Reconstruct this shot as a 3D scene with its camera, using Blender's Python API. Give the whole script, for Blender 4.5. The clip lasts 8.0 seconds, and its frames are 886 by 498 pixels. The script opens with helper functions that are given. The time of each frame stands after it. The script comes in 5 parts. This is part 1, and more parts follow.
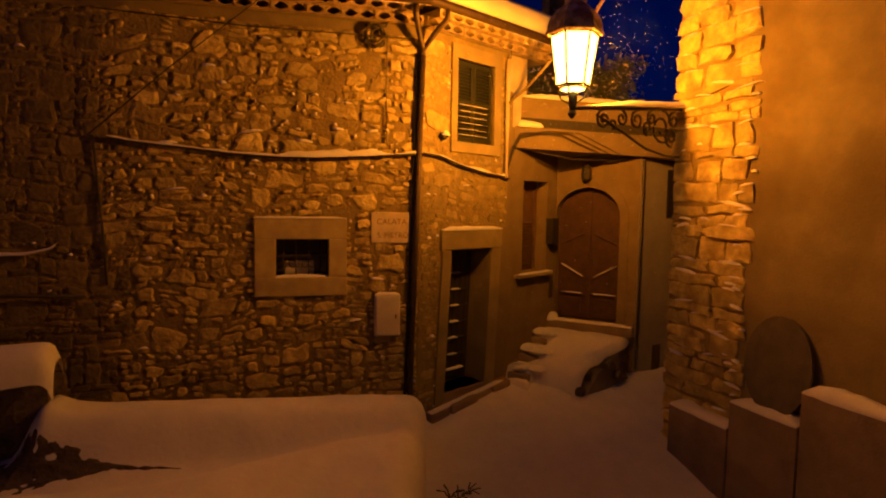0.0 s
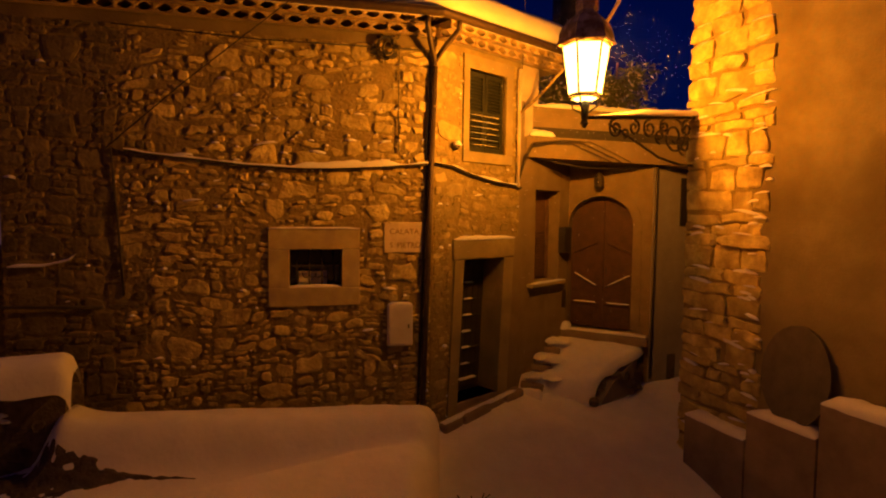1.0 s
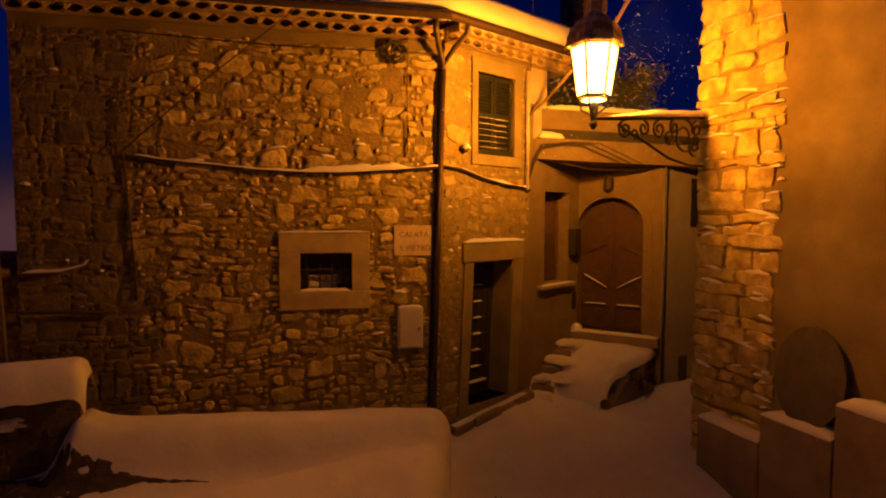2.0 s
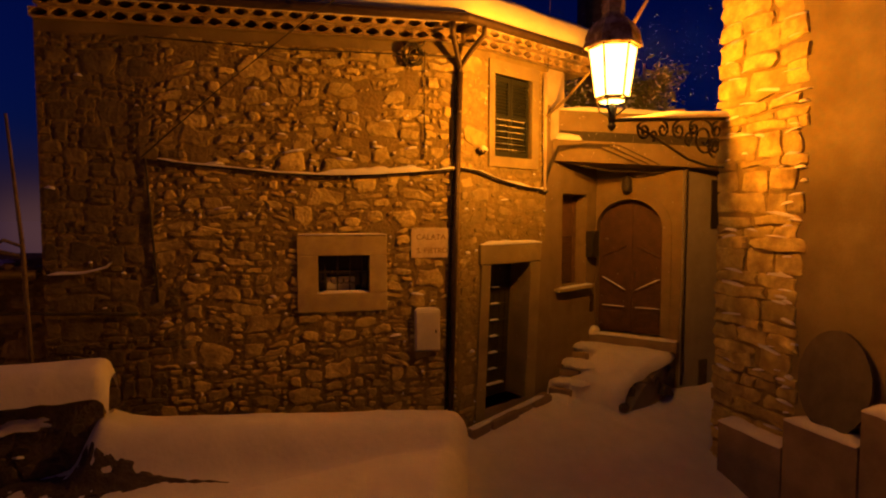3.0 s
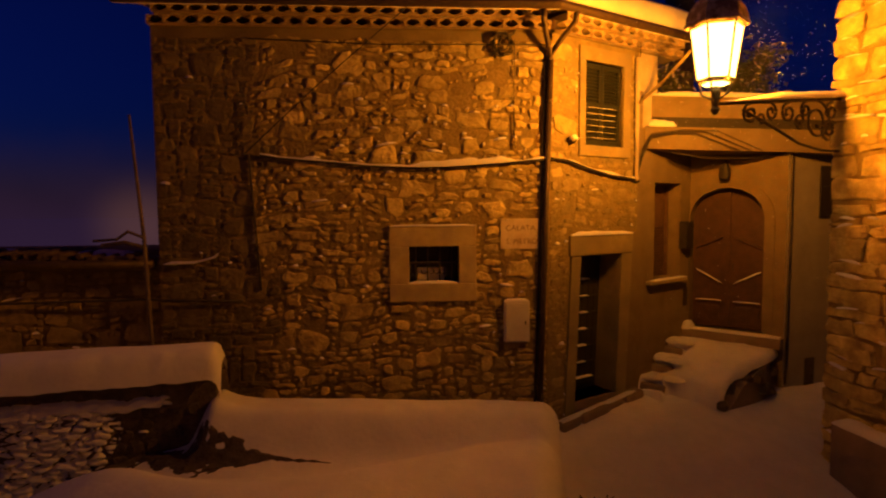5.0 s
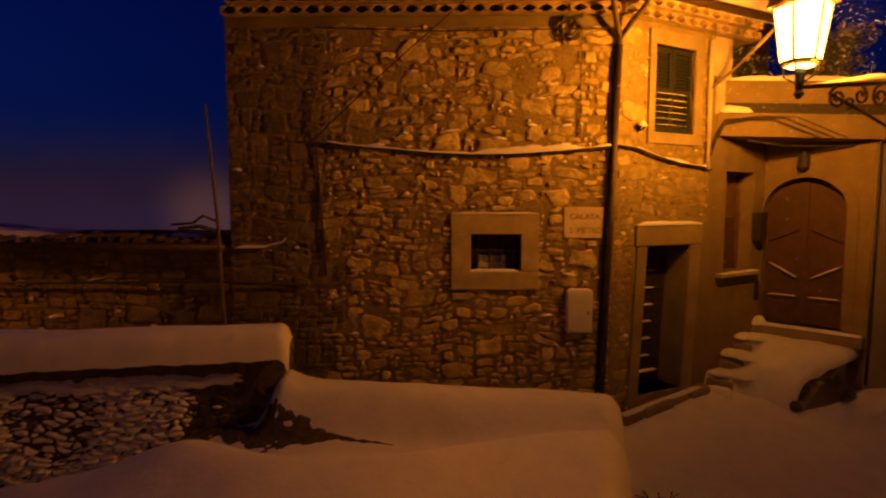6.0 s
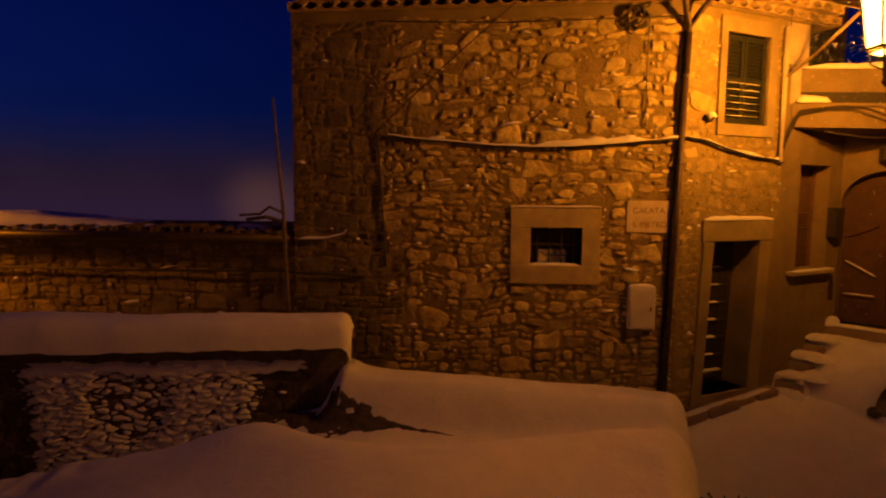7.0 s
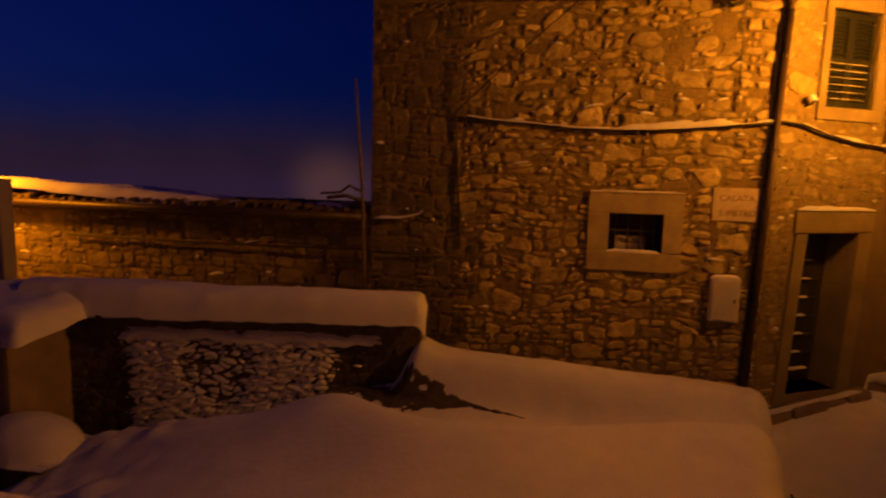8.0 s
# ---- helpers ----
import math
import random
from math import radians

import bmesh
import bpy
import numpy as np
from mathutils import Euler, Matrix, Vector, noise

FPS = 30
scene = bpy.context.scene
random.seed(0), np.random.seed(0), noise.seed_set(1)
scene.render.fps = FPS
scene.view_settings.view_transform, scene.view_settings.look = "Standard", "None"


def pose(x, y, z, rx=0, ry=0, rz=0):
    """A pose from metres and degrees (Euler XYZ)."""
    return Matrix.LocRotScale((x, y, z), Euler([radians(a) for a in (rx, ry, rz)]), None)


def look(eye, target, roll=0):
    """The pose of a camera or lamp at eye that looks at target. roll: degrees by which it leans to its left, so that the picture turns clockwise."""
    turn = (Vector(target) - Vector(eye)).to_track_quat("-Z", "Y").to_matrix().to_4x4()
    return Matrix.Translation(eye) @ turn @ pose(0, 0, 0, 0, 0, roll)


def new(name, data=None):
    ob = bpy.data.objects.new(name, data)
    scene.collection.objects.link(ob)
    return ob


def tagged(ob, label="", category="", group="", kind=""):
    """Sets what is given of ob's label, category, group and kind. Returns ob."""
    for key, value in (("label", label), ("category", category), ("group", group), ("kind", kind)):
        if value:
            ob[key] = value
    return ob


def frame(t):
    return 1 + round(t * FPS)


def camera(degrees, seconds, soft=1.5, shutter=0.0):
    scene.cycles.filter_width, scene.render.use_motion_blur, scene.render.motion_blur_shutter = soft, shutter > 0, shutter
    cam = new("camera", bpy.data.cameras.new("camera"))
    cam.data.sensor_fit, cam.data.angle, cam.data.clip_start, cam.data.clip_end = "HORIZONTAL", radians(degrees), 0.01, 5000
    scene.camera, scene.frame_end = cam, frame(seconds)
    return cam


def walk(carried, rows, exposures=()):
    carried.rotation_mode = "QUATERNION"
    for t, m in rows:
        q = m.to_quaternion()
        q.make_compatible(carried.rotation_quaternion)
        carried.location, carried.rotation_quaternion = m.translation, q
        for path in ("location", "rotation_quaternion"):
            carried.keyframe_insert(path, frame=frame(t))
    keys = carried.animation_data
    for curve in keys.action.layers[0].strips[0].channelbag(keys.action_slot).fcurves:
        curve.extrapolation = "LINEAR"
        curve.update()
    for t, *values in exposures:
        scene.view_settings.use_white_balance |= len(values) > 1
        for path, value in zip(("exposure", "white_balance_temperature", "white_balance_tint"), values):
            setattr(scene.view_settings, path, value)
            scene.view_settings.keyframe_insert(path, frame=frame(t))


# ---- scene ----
cam = camera(75.4, 8.0, soft=2.1, shutter=0.7)
PATH = [
    (0, (0.02, 0.057, 3.043), (0.529, 1.985, 2.886), 0.9),
    (0.5, (0.016, 0.049, 3.06), (0.501, 1.984, 2.919), 0.8),
    (1, (0.004, 0.05, 3.066), (0.474, 1.99, 2.937), 0.6),
    (1.5, (-0.001, 0.042, 3.062), (0.456, 1.986, 2.939), 0.3),
    (3, (-0.023, 0.049, 3.078), (0.362, 2.008, 2.964), 0.0),
    (3.5, (-0.041, 0.044, 3.081), (0.3, 2.011, 2.964), 0.0),
    (4, (-0.138, 0.056, 3.053), (0.137, 2.033, 2.926), -0.1),
    (5.5, (-0.339, 0.071, 3.023), (-0.287, 2.065, 2.882), -0.4),
    (6, (-0.421, 0.075, 2.992), (-0.467, 2.067, 2.826), -0.0),
    (6.5, (-0.512, 0.07, 2.97), (-0.646, 2.057, 2.789), 0.3),
    (7, (-0.585, 0.056, 2.963), (-0.797, 2.036, 2.778), 0.3),
    (7.5, (-0.65, 0.041, 2.961), (-0.954, 2.007, 2.758), 0.7),
    (8, (-0.784, 0.012, 2.924), (-1.202, 1.953, 2.682), 1.5),
]
walk(cam, [(t, look(eye, target, roll)) for t, eye, target, roll in PATH])


# ---- world, lights, exposure ----
LAMP = Vector((3.5, 6.86, 4.75))
SODIUM = (1.0, 0.265, 0.004)

world = bpy.data.worlds.new("dusk")
scene.world = world
world.use_nodes = True
wn = world.node_tree
sky = wn.nodes.new("ShaderNodeTexSky")
sky.sky_type = "NISHITA"
sky.sun_disc = False
sky.sun_elevation = radians(2.0)
sky.sun_rotation = radians(-82)
sky.ozone_density = 6.0
tint = wn.nodes.new("ShaderNodeMix")
tint.data_type, tint.blend_type = "RGBA", "MULTIPLY"
tint.inputs["Factor"].default_value = 1.0
tint.inputs["B"].default_value = (0.33, 0.24, 1.0, 1)
wn.links.new(sky.outputs[0], tint.inputs["A"])
wn.links.new(tint.outputs["Result"], wn.nodes["Background"].inputs[0])
wn.nodes["Background"].inputs[1].default_value = 0.042


def lamp_light(name, place, watts, radius, colour=SODIUM):
    data = bpy.data.lights.new(name, "POINT")
    data.energy, data.shadow_soft_size, data.color = watts, radius, colour
    ob = new(name, data)
    ob.location = place
    return ob


lamp_light("lantern_light", LAMP - Vector((0, 0, 0.03)), 1050, 0.12)
lamp_light("far_lamp_light", (-11.2, 7.9, 3.0), 380, 0.12)
scene.view_settings.exposure = 0.0


# ---- materials ----
def material(name, dark, light, scale=8.0, rough=0.85, bump=0.3, bump_scale=40.0, metal=0.0, vary="", spread=0.35, detail=8.0, stain=None):
    m = bpy.data.materials.new(name)
    m.use_nodes = True
    t = m.node_tree
    n, l = t.nodes, t.links
    b = n["Principled BSDF"]
    b.inputs["Roughness"].default_value = rough
    b.inputs["Metallic"].default_value = metal
    co = n.new("ShaderNodeTexCoord")
    big = n.new("ShaderNodeTexNoise")
    big.inputs["Scale"].default_value = scale
    big.inputs["Detail"].default_value = detail
    big.inputs["Roughness"].default_value = 0.65
    where = co.outputs["Object"]
    if vary == "object":
        info, shift = n.new("ShaderNodeObjectInfo"), n.new("ShaderNodeVectorMath")
        l.new(co.outputs["Object"], shift.inputs[0])
        l.new(info.outputs["Location"], shift.inputs[1])
        where = shift.outputs["Vector"]
    l.new(where, big.inputs["Vector"])
    ramp = n.new("ShaderNodeValToRGB")
    ramp.color_ramp.elements[0].position, ramp.color_ramp.elements[1].position = 0.32, 0.68
    ramp.color_ramp.elements[0].color, ramp.color_ramp.elements[1].color = (*dark, 1), (*light, 1)
    l.new(big.outputs["Fac"], ramp.inputs["Fac"])
    colour = ramp.outputs["Color"]
    if vary:
        source = n.new("ShaderNodeObjectInfo") if vary == "object" else n.new("ShaderNodeNewGeometry")
        value = source.outputs["Random"] if vary == "object" else source.outputs["Random Per Island"]
        spin = n.new("ShaderNodeMapRange")
        spin.inputs["To Min"].default_value, spin.inputs["To Max"].default_value = 1 - spread, 1 + spread
        l.new(value, spin.inputs["Value"])
        hsv = n.new("ShaderNodeHueSaturation")
        l.new(colour, hsv.inputs["Color"])
        l.new(spin.outputs["Result"], hsv.inputs["Value"])
        colour = hsv.outputs["Color"]
    if stain:
        low = n.new("ShaderNodeTexNoise")
        low.inputs["Scale"].default_value, low.inputs["Detail"].default_value = stain[1], 5.0
        l.new(where, low.inputs["Vector"])
        edge = n.new("ShaderNodeMapRange")
        edge.inputs["From Min"].default_value, edge.inputs["From Max"].default_value = 0.45, 0.7
        l.new(low.outputs["Fac"], edge.inputs["Value"])
        mix = n.new("ShaderNodeMix")
        mix.data_type = "RGBA"
        l.new(edge.outputs["Result"], mix.inputs["Factor"])
        l.new(colour, mix.inputs["A"])
        mix.inputs["B"].default_value = (*stain[0], 1)
        colour = mix.outputs["Result"]
    l.new(colour, b.inputs["Base Color"])
    if bump:
        fine = n.new("ShaderNodeTexNoise")
        fine.inputs["Scale"].default_value, fine.inputs["Detail"].default_value = bump_scale, 6.0
        l.new(where, fine.inputs["Vector"])
        bp = n.new("ShaderNodeBump")
        bp.inputs["Strength"].default_value, bp.inputs["Distance"].default_value = bump, 0.03
        l.new(fine.outputs["Fac"], bp.inputs["Height"])
        l.new(bp.outputs["Normal"], b.inputs["Normal"])
    return m


def glowing(name, colour, strength):
    m = bpy.data.materials.new(name)
    m.use_nodes = True
    b = m.node_tree.nodes["Principled BSDF"]
    b.inputs["Base Color"].default_value = (0.8, 0.75, 0.6, 1)
    b.inputs["Emission Color"].default_value = (*colour, 1)
    b.inputs["Emission Strength"].default_value = strength
    return m


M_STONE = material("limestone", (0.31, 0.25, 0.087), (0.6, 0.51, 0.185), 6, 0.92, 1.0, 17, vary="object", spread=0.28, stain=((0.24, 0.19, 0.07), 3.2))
M_RUBBLE = material("limestone_rubble", (0.31, 0.25, 0.087), (0.6, 0.51, 0.185), 6, 0.92, 1.0, 17, vary="island", spread=0.28, stain=((0.24, 0.19, 0.07), 3.2))
# quoins of a darker stone, darkened further for the lantern's falloff to the left
M_QUOIN = material("dark_quoin_limestone", (0.09, 0.072, 0.029), (0.2, 0.165, 0.066), 6, 0.92, 0.7, 20, vary="island", spread=0.3)
# limestone darkened to temper lantern light on the corner wall; lower house shares it
M_QUOIN_PIECE = material("darker_limestone", (0.17, 0.137, 0.054), (0.37, 0.305, 0.12), 6, 0.92, 0.7, 20, vary="object", spread=0.3)
M_QUOIN_REST = material("darker_limestone_rest", (0.17, 0.137, 0.054), (0.37, 0.305, 0.12), 6, 0.92, 0.7, 20, vary="island", spread=0.3)
M_MORTAR = material("mortar", (0.17, 0.133, 0.048), (0.28, 0.222, 0.082), 5, 0.95, 1.0, 22, stain=((0.16, 0.124, 0.045), 1.4))
M_DRESSED = material("dressed_stone", (0.32, 0.27, 0.125), (0.46, 0.395, 0.195), 5, 0.8, 0.25, 60, stain=((0.3, 0.25, 0.17), 3))
# dressed stone darkened in colour where the lantern lights it too strongly
M_SURROUND = material("darker_dressed_stone", (0.21, 0.175, 0.08), (0.31, 0.262, 0.125), 5, 0.85, 0.35, 45, stain=((0.17, 0.14, 0.075), 2.5))
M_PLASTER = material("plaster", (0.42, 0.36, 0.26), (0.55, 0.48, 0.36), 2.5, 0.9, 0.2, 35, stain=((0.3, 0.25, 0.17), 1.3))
# beige with the door recess's dimness put into its colour, used elsewhere too
M_BEIGE = material("darkened_beige_plaster", (0.135, 0.104, 0.05), (0.21, 0.164, 0.085), 2.2, 0.9, 0.25, 35, stain=((0.18, 0.14, 0.085), 1.2))
M_BOARD = material("weathered_board", (0.07, 0.058, 0.045), (0.12, 0.1, 0.075), 4, 0.9, 0.3, 40)
M_OCHRE = material("ochre_plaster", (0.15, 0.12, 0.056), (0.235, 0.192, 0.092), 1.3, 0.9, 0.3, 30, stain=((0.11, 0.083, 0.036), 0.8))
M_GREY = material("grey_plaster", (0.25, 0.235, 0.24), (0.34, 0.32, 0.325), 2.0, 0.95, 0.2, 30)
M_PLINTH = material("cement_plinth", (0.17, 0.13, 0.1), (0.26, 0.21, 0.17), 2.2, 0.95, 0.35, 40)
M_SNOW = material("snow", (0.58, 0.59, 0.62), (0.68, 0.68, 0.71), 3, 0.75, 0.25, 14)
M_TILE = material("clay_tile", (0.28, 0.17, 0.1), (0.45, 0.31, 0.19), 10, 0.9, 0.4, 50, vary="island", spread=0.25)
M_OLDTILE = material("old_dark_tile", (0.05, 0.036, 0.026), (0.11, 0.078, 0.055), 9, 0.92, 0.6, 30)
M_EAVE = material("mortared_tile", (0.24, 0.18, 0.1), (0.38, 0.3, 0.18), 7, 0.92, 0.7, 30, vary="object", spread=0.2)
M_IRON = material("wrought_iron", (0.02, 0.018, 0.016), (0.05, 0.042, 0.035), 20, 0.6, 0.2, 80, metal=0.3)
M_GUTTER = material("painted_gutter", (0.035, 0.024, 0.016), (0.07, 0.046, 0.03), 8, 0.5, 0.1, 60, metal=0.3)
M_CABLE = material("cable_sheath", (0.02, 0.018, 0.016), (0.04, 0.035, 0.03), 20, 0.8, 0.1, 80)
M_SHUTTER = material("green_shutter_paint", (0.005, 0.008, 0.004), (0.011, 0.015, 0.009), 12, 0.6, 0.15, 60)
M_DOOR = material("varnished_door_wood", (0.04, 0.018, 0.007), (0.075, 0.033, 0.013), 7, 0.7, 0.2, 50)
M_DARKWOOD = material("dark_door_wood", (0.014, 0.012, 0.01), (0.03, 0.025, 0.02), 9, 0.7, 0.2, 50)
M_BROWN = material("brown_shutter_paint", (0.08, 0.045, 0.025), (0.13, 0.075, 0.045), 9, 0.65, 0.15, 60)
M_WHITE = material("white_box_paint", (0.5, 0.49, 0.47), (0.6, 0.59, 0.57), 6, 0.6, 0.1, 60)
M_MARBLE = material("marble_plaque", (0.52, 0.45, 0.29), (0.64, 0.56, 0.38), 5, 0.7, 0.12, 50, stain=((0.42, 0.35, 0.21), 6))
M_LETTER = material("faded_red_letter_paint", (0.14, 0.075, 0.035), (0.26, 0.16, 0.085), 26, 0.8, 0.0)
M_GLASS_DARK = material("dark_window_glass", (0.01, 0.011, 0.013), (0.02, 0.02, 0.024), 3, 0.1, 0.0)
# snow-dusted metal, its colour lightened to carry the lantern's hazy glow
M_CAP = material("lantern_cap_metal", (0.1, 0.075, 0.06), (0.22, 0.17, 0.14), 14, 0.7, 0.4, 40, stain=((0.5, 0.47, 0.45), 7))
M_LANTERN = glowing("lantern_glass", (1.0, 0.58, 0.12), 10.0)
M_BULB = glowing("lit_bulb", (1.0, 0.7, 0.25), 30.0)
M_LEAF = material("evergreen_leaf", (0.06, 0.085, 0.03), (0.12, 0.15, 0.06), 4, 0.7, 0.0, vary="island")
M_BARK = material("bark", (0.08, 0.06, 0.045), (0.15, 0.12, 0.09), 12, 0.9, 0.5, 30)
M_DARKSTONE = material("damp_dark_stone", (0.035, 0.028, 0.022), (0.1, 0.08, 0.06), 7, 0.9, 0.7, 25, vary="island")


# ---- building blocks ----
def n3(x, y, s, z=0.0):
    return noise.noise(Vector((x * s, y * s, z)))


def mesh_object(name, verts, faces, mat, parent=None, smooth=False, matrix=None, label=""):
    me = bpy.data.meshes.new(name)
    me.from_pydata([tuple(v) for v in verts], [], faces)
    me.materials.append(mat)
    if smooth:
        me.polygons.foreach_set("use_smooth", [True] * len(me.polygons))
    me.update()
    ob = new(name, me)
    if parent:
        ob.parent = parent
    if matrix is not None:
        ob.matrix_basis = matrix
    return tagged(ob, label)


def part(name, bm, mat, parent=None, label="", smooth=False, matrix=None):
    me = bpy.data.meshes.new(name)
    bmesh.ops.recalc_face_normals(bm, faces=bm.faces)
    bm.to_mesh(me)
    bm.free()
    me.materials.append(mat)
    if smooth:
        me.polygons.foreach_set("use_smooth", [True] * len(me.polygons))
    ob = new(name, me)
    if parent:
        ob.parent = parent
    if matrix is not None:
        ob.matrix_basis = matrix
    return tagged(ob, label)


def thing(name, label, category, matrix=None, kind="", group=""):
    ob = new(name)
    ob.empty_display_size = 0.2
    if matrix is not None:
        ob.matrix_basis = matrix
    return tagged(ob, label, category, group, kind)


def add_box(bm, lo, hi, bevel=0.0, matrix=None):
    lo, hi = Vector(lo), Vector(hi)
    m = Matrix.Translation((lo + hi) / 2) @ Matrix.Diagonal((*(hi - lo), 1))
    if matrix is not None:
        m = matrix @ m
    made = bmesh.ops.create_cube(bm, size=1, matrix=m)["verts"]
    if bevel:
        edges = list({e for v in made for e in v.link_edges})
        bmesh.ops.bevel(bm, geom=edges, offset=bevel, segments=2, affect="EDGES", profile=0.6)


def box(lo, hi, bevel=0.0):
    bm = bmesh.new()
    add_box(bm, lo, hi, bevel)
    return bm


def add_tube(bm, points, radius, sides=8):
    pts = [Vector(p) for p in points]
    rings = []
    for i, p in enumerate(pts):
        way = (pts[min(i + 1, len(pts) - 1)] - pts[max(i - 1, 0)]).normalized()
        side = way.cross(Vector((0, 0, 1)))
        if side.length < 0.05:
            side = way.cross(Vector((1, 0, 0)))
        side.normalize()
        up = side.cross(way).normalized()
        r = radius(i / max(1, len(pts) - 1)) if callable(radius) else radius
        rings.append([bm.verts.new(p + r * (side * math.cos(a) + up * math.sin(a))) for a in (2 * math.pi * k / sides for k in range(sides))])
    for a, b in zip(rings, rings[1:]):
        for k in range(sides):
            bm.faces.new((a[k], a[(k + 1) % sides], b[(k + 1) % sides], b[k]))
    bm.faces.new(rings[0][::-1])
    bm.faces.new(rings[-1])


def tube(points, radius, sides=8):
    bm = bmesh.new()
    add_tube(bm, points, radius, sides)
    return bm


def wall_frame(p, q, z=0.0):
    """x runs along the wall from p to q, y into it."""
    d = Vector((q[0] - p[0], q[1] - p[1], 0)).normalized()
    return Matrix(((d.x, -d.y, 0, p[0]), (d.y, d.x, 0, p[1]), (0, 0, 1, z), (0, 0, 0, 1)))


def length(p, q):
    return math.hypot(q[0] - p[0], q[1] - p[1])


def wall_with_holes(w, z0, z1, holes, depth, front=0.0):
    """A wall slab in wall coordinates with rectangular openings (x0, z0, x1, z1) right through."""
    xs = sorted({0.0, w, *(h[0] for h in holes), *(h[2] for h in holes)})
    zs = sorted({z0, z1, *(h[1] for h in holes), *(h[3] for h in holes)})
    bm = bmesh.new()
    solid = lambda i, j: 0 <= i < len(xs) - 1 and 0 <= j < len(zs) - 1 and not any(
        h[0] < (xs[i] + xs[i + 1]) / 2 < h[2] and h[1] < (zs[j] + zs[j + 1]) / 2 < h[3] for h in holes)
    cache = {}

    def v(x, y, z):
        key = (round(x, 4), round(y, 4), round(z, 4))
        if key not in cache:
            cache[key] = bm.verts.new((x, y, z))
        return cache[key]

    for i in range(len(xs) - 1):
        for j in range(len(zs) - 1):
            if not solid(i, j):
                continue
            a, b, c, d = xs[i], xs[i + 1], zs[j], zs[j + 1]
            for y in (front, depth):
                bm.faces.new((v(a, y, c), v(b, y, c), v(b, y, d), v(a, y, d)))
            for (di, dj, e) in ((-1, 0, ((a, c), (a, d))), (1, 0, ((b, c), (b, d))), (0, -1, ((a, c), (b, c))), (0, 1, ((a, d), (b, d)))):
                if not solid(i + di, j + dj):
                    (x0, y0), (x1, y1) = e
                    bm.faces.new((v(x0, front, y0), v(x1, front, y1), v(x1, depth, y1), v(x0, depth, y0)))
    return bm


def clip(poly, p, n):
    """The part of a polygon on the side of p against n."""
    out = []
    for i, a in enumerate(poly):
        b = poly[(i + 1) % len(poly)]
        da, db = (a[0] - p[0]) * n[0] + (a[1] - p[1]) * n[1], (b[0] - p[0]) * n[0] + (b[1] - p[1]) * n[1]
        if da <= 0:
            out.append(a)
        if (da < 0 < db) or (db < 0 < da):
            k = da / (da - db)
            out.append((a[0] + k * (b[0] - a[0]), a[1] + k * (b[1] - a[1])))
    return out


def rubble(w, z0, z1, size, ratio, holes, rng, jitter=0.4, skip=0.1):
    """Outlines of irregular stones that fill a wall, in wall coordinates."""
    points, z, row = [], z0, 0
    while z < z1 + size:
        h = size * rng.uniform(0.7, 1.35)
        x = -size * rng.uniform(0.2, 1.4)
        while x < w + size:
            step = size * ratio * rng.uniform(0.6, 1.45)
            if rng.random() > skip:
                points.append((x + step * rng.uniform(-jitter, jitter) * 0.6, z + h * rng.uniform(-jitter, jitter) + size * 0.9 * n3(x, z, 0.55, 2.0)))
            x += step
        z += h
    pts = np.array(points)
    cells = []
    for c in pts:
        if not (0 < c[0] < w and z0 < c[1] < z1):
            continue
        if any(h[0] < c[0] < h[2] and h[1] < c[1] < h[3] for h in holes):
            continue
        r = size * ratio * 2.2
        poly = [(c[0] - r, c[1] - r), (c[0] + r, c[1] - r), (c[0] + r, c[1] + r), (c[0] - r, c[1] + r)]
        d = pts - c
        near = np.argsort((d ** 2).sum(1))[1:22]
        for k in near:
            poly = clip(poly, (c + pts[k]) / 2, pts[k] - c)
        for p, n in (((0, 0), (-1, 0)), ((w, 0), (1, 0)), ((0, z0), (0, -1)), ((0, z1), (0, 1))):
            poly = clip(poly, p, n)
        for h in holes:
            gaps = ((h[0] - c[0], (h[0], 0), (1, 0)), (c[0] - h[2], (h[2], 0), (-1, 0)), (h[1] - c[1], (0, h[1]), (0, 1)), (c[1] - h[3], (0, h[3]), (0, -1)))
            best = max(gaps, key=lambda g: g[0])
            xs, zs = [q[0] for q in poly], [q[1] for q in poly]
            if poly and max(xs) > h[0] and min(xs) < h[2] and max(zs) > h[1] and min(zs) < h[3]:
                poly = clip(poly, best[1], best[2])
        if len(poly) >= 3:
            area = abs(sum(a[0] * b[1] - b[0] * a[1] for a, b in zip(poly, poly[1:] + poly[:1]))) / 2
            if area > size * size * 0.12:
                cells.append(poly)
    return cells


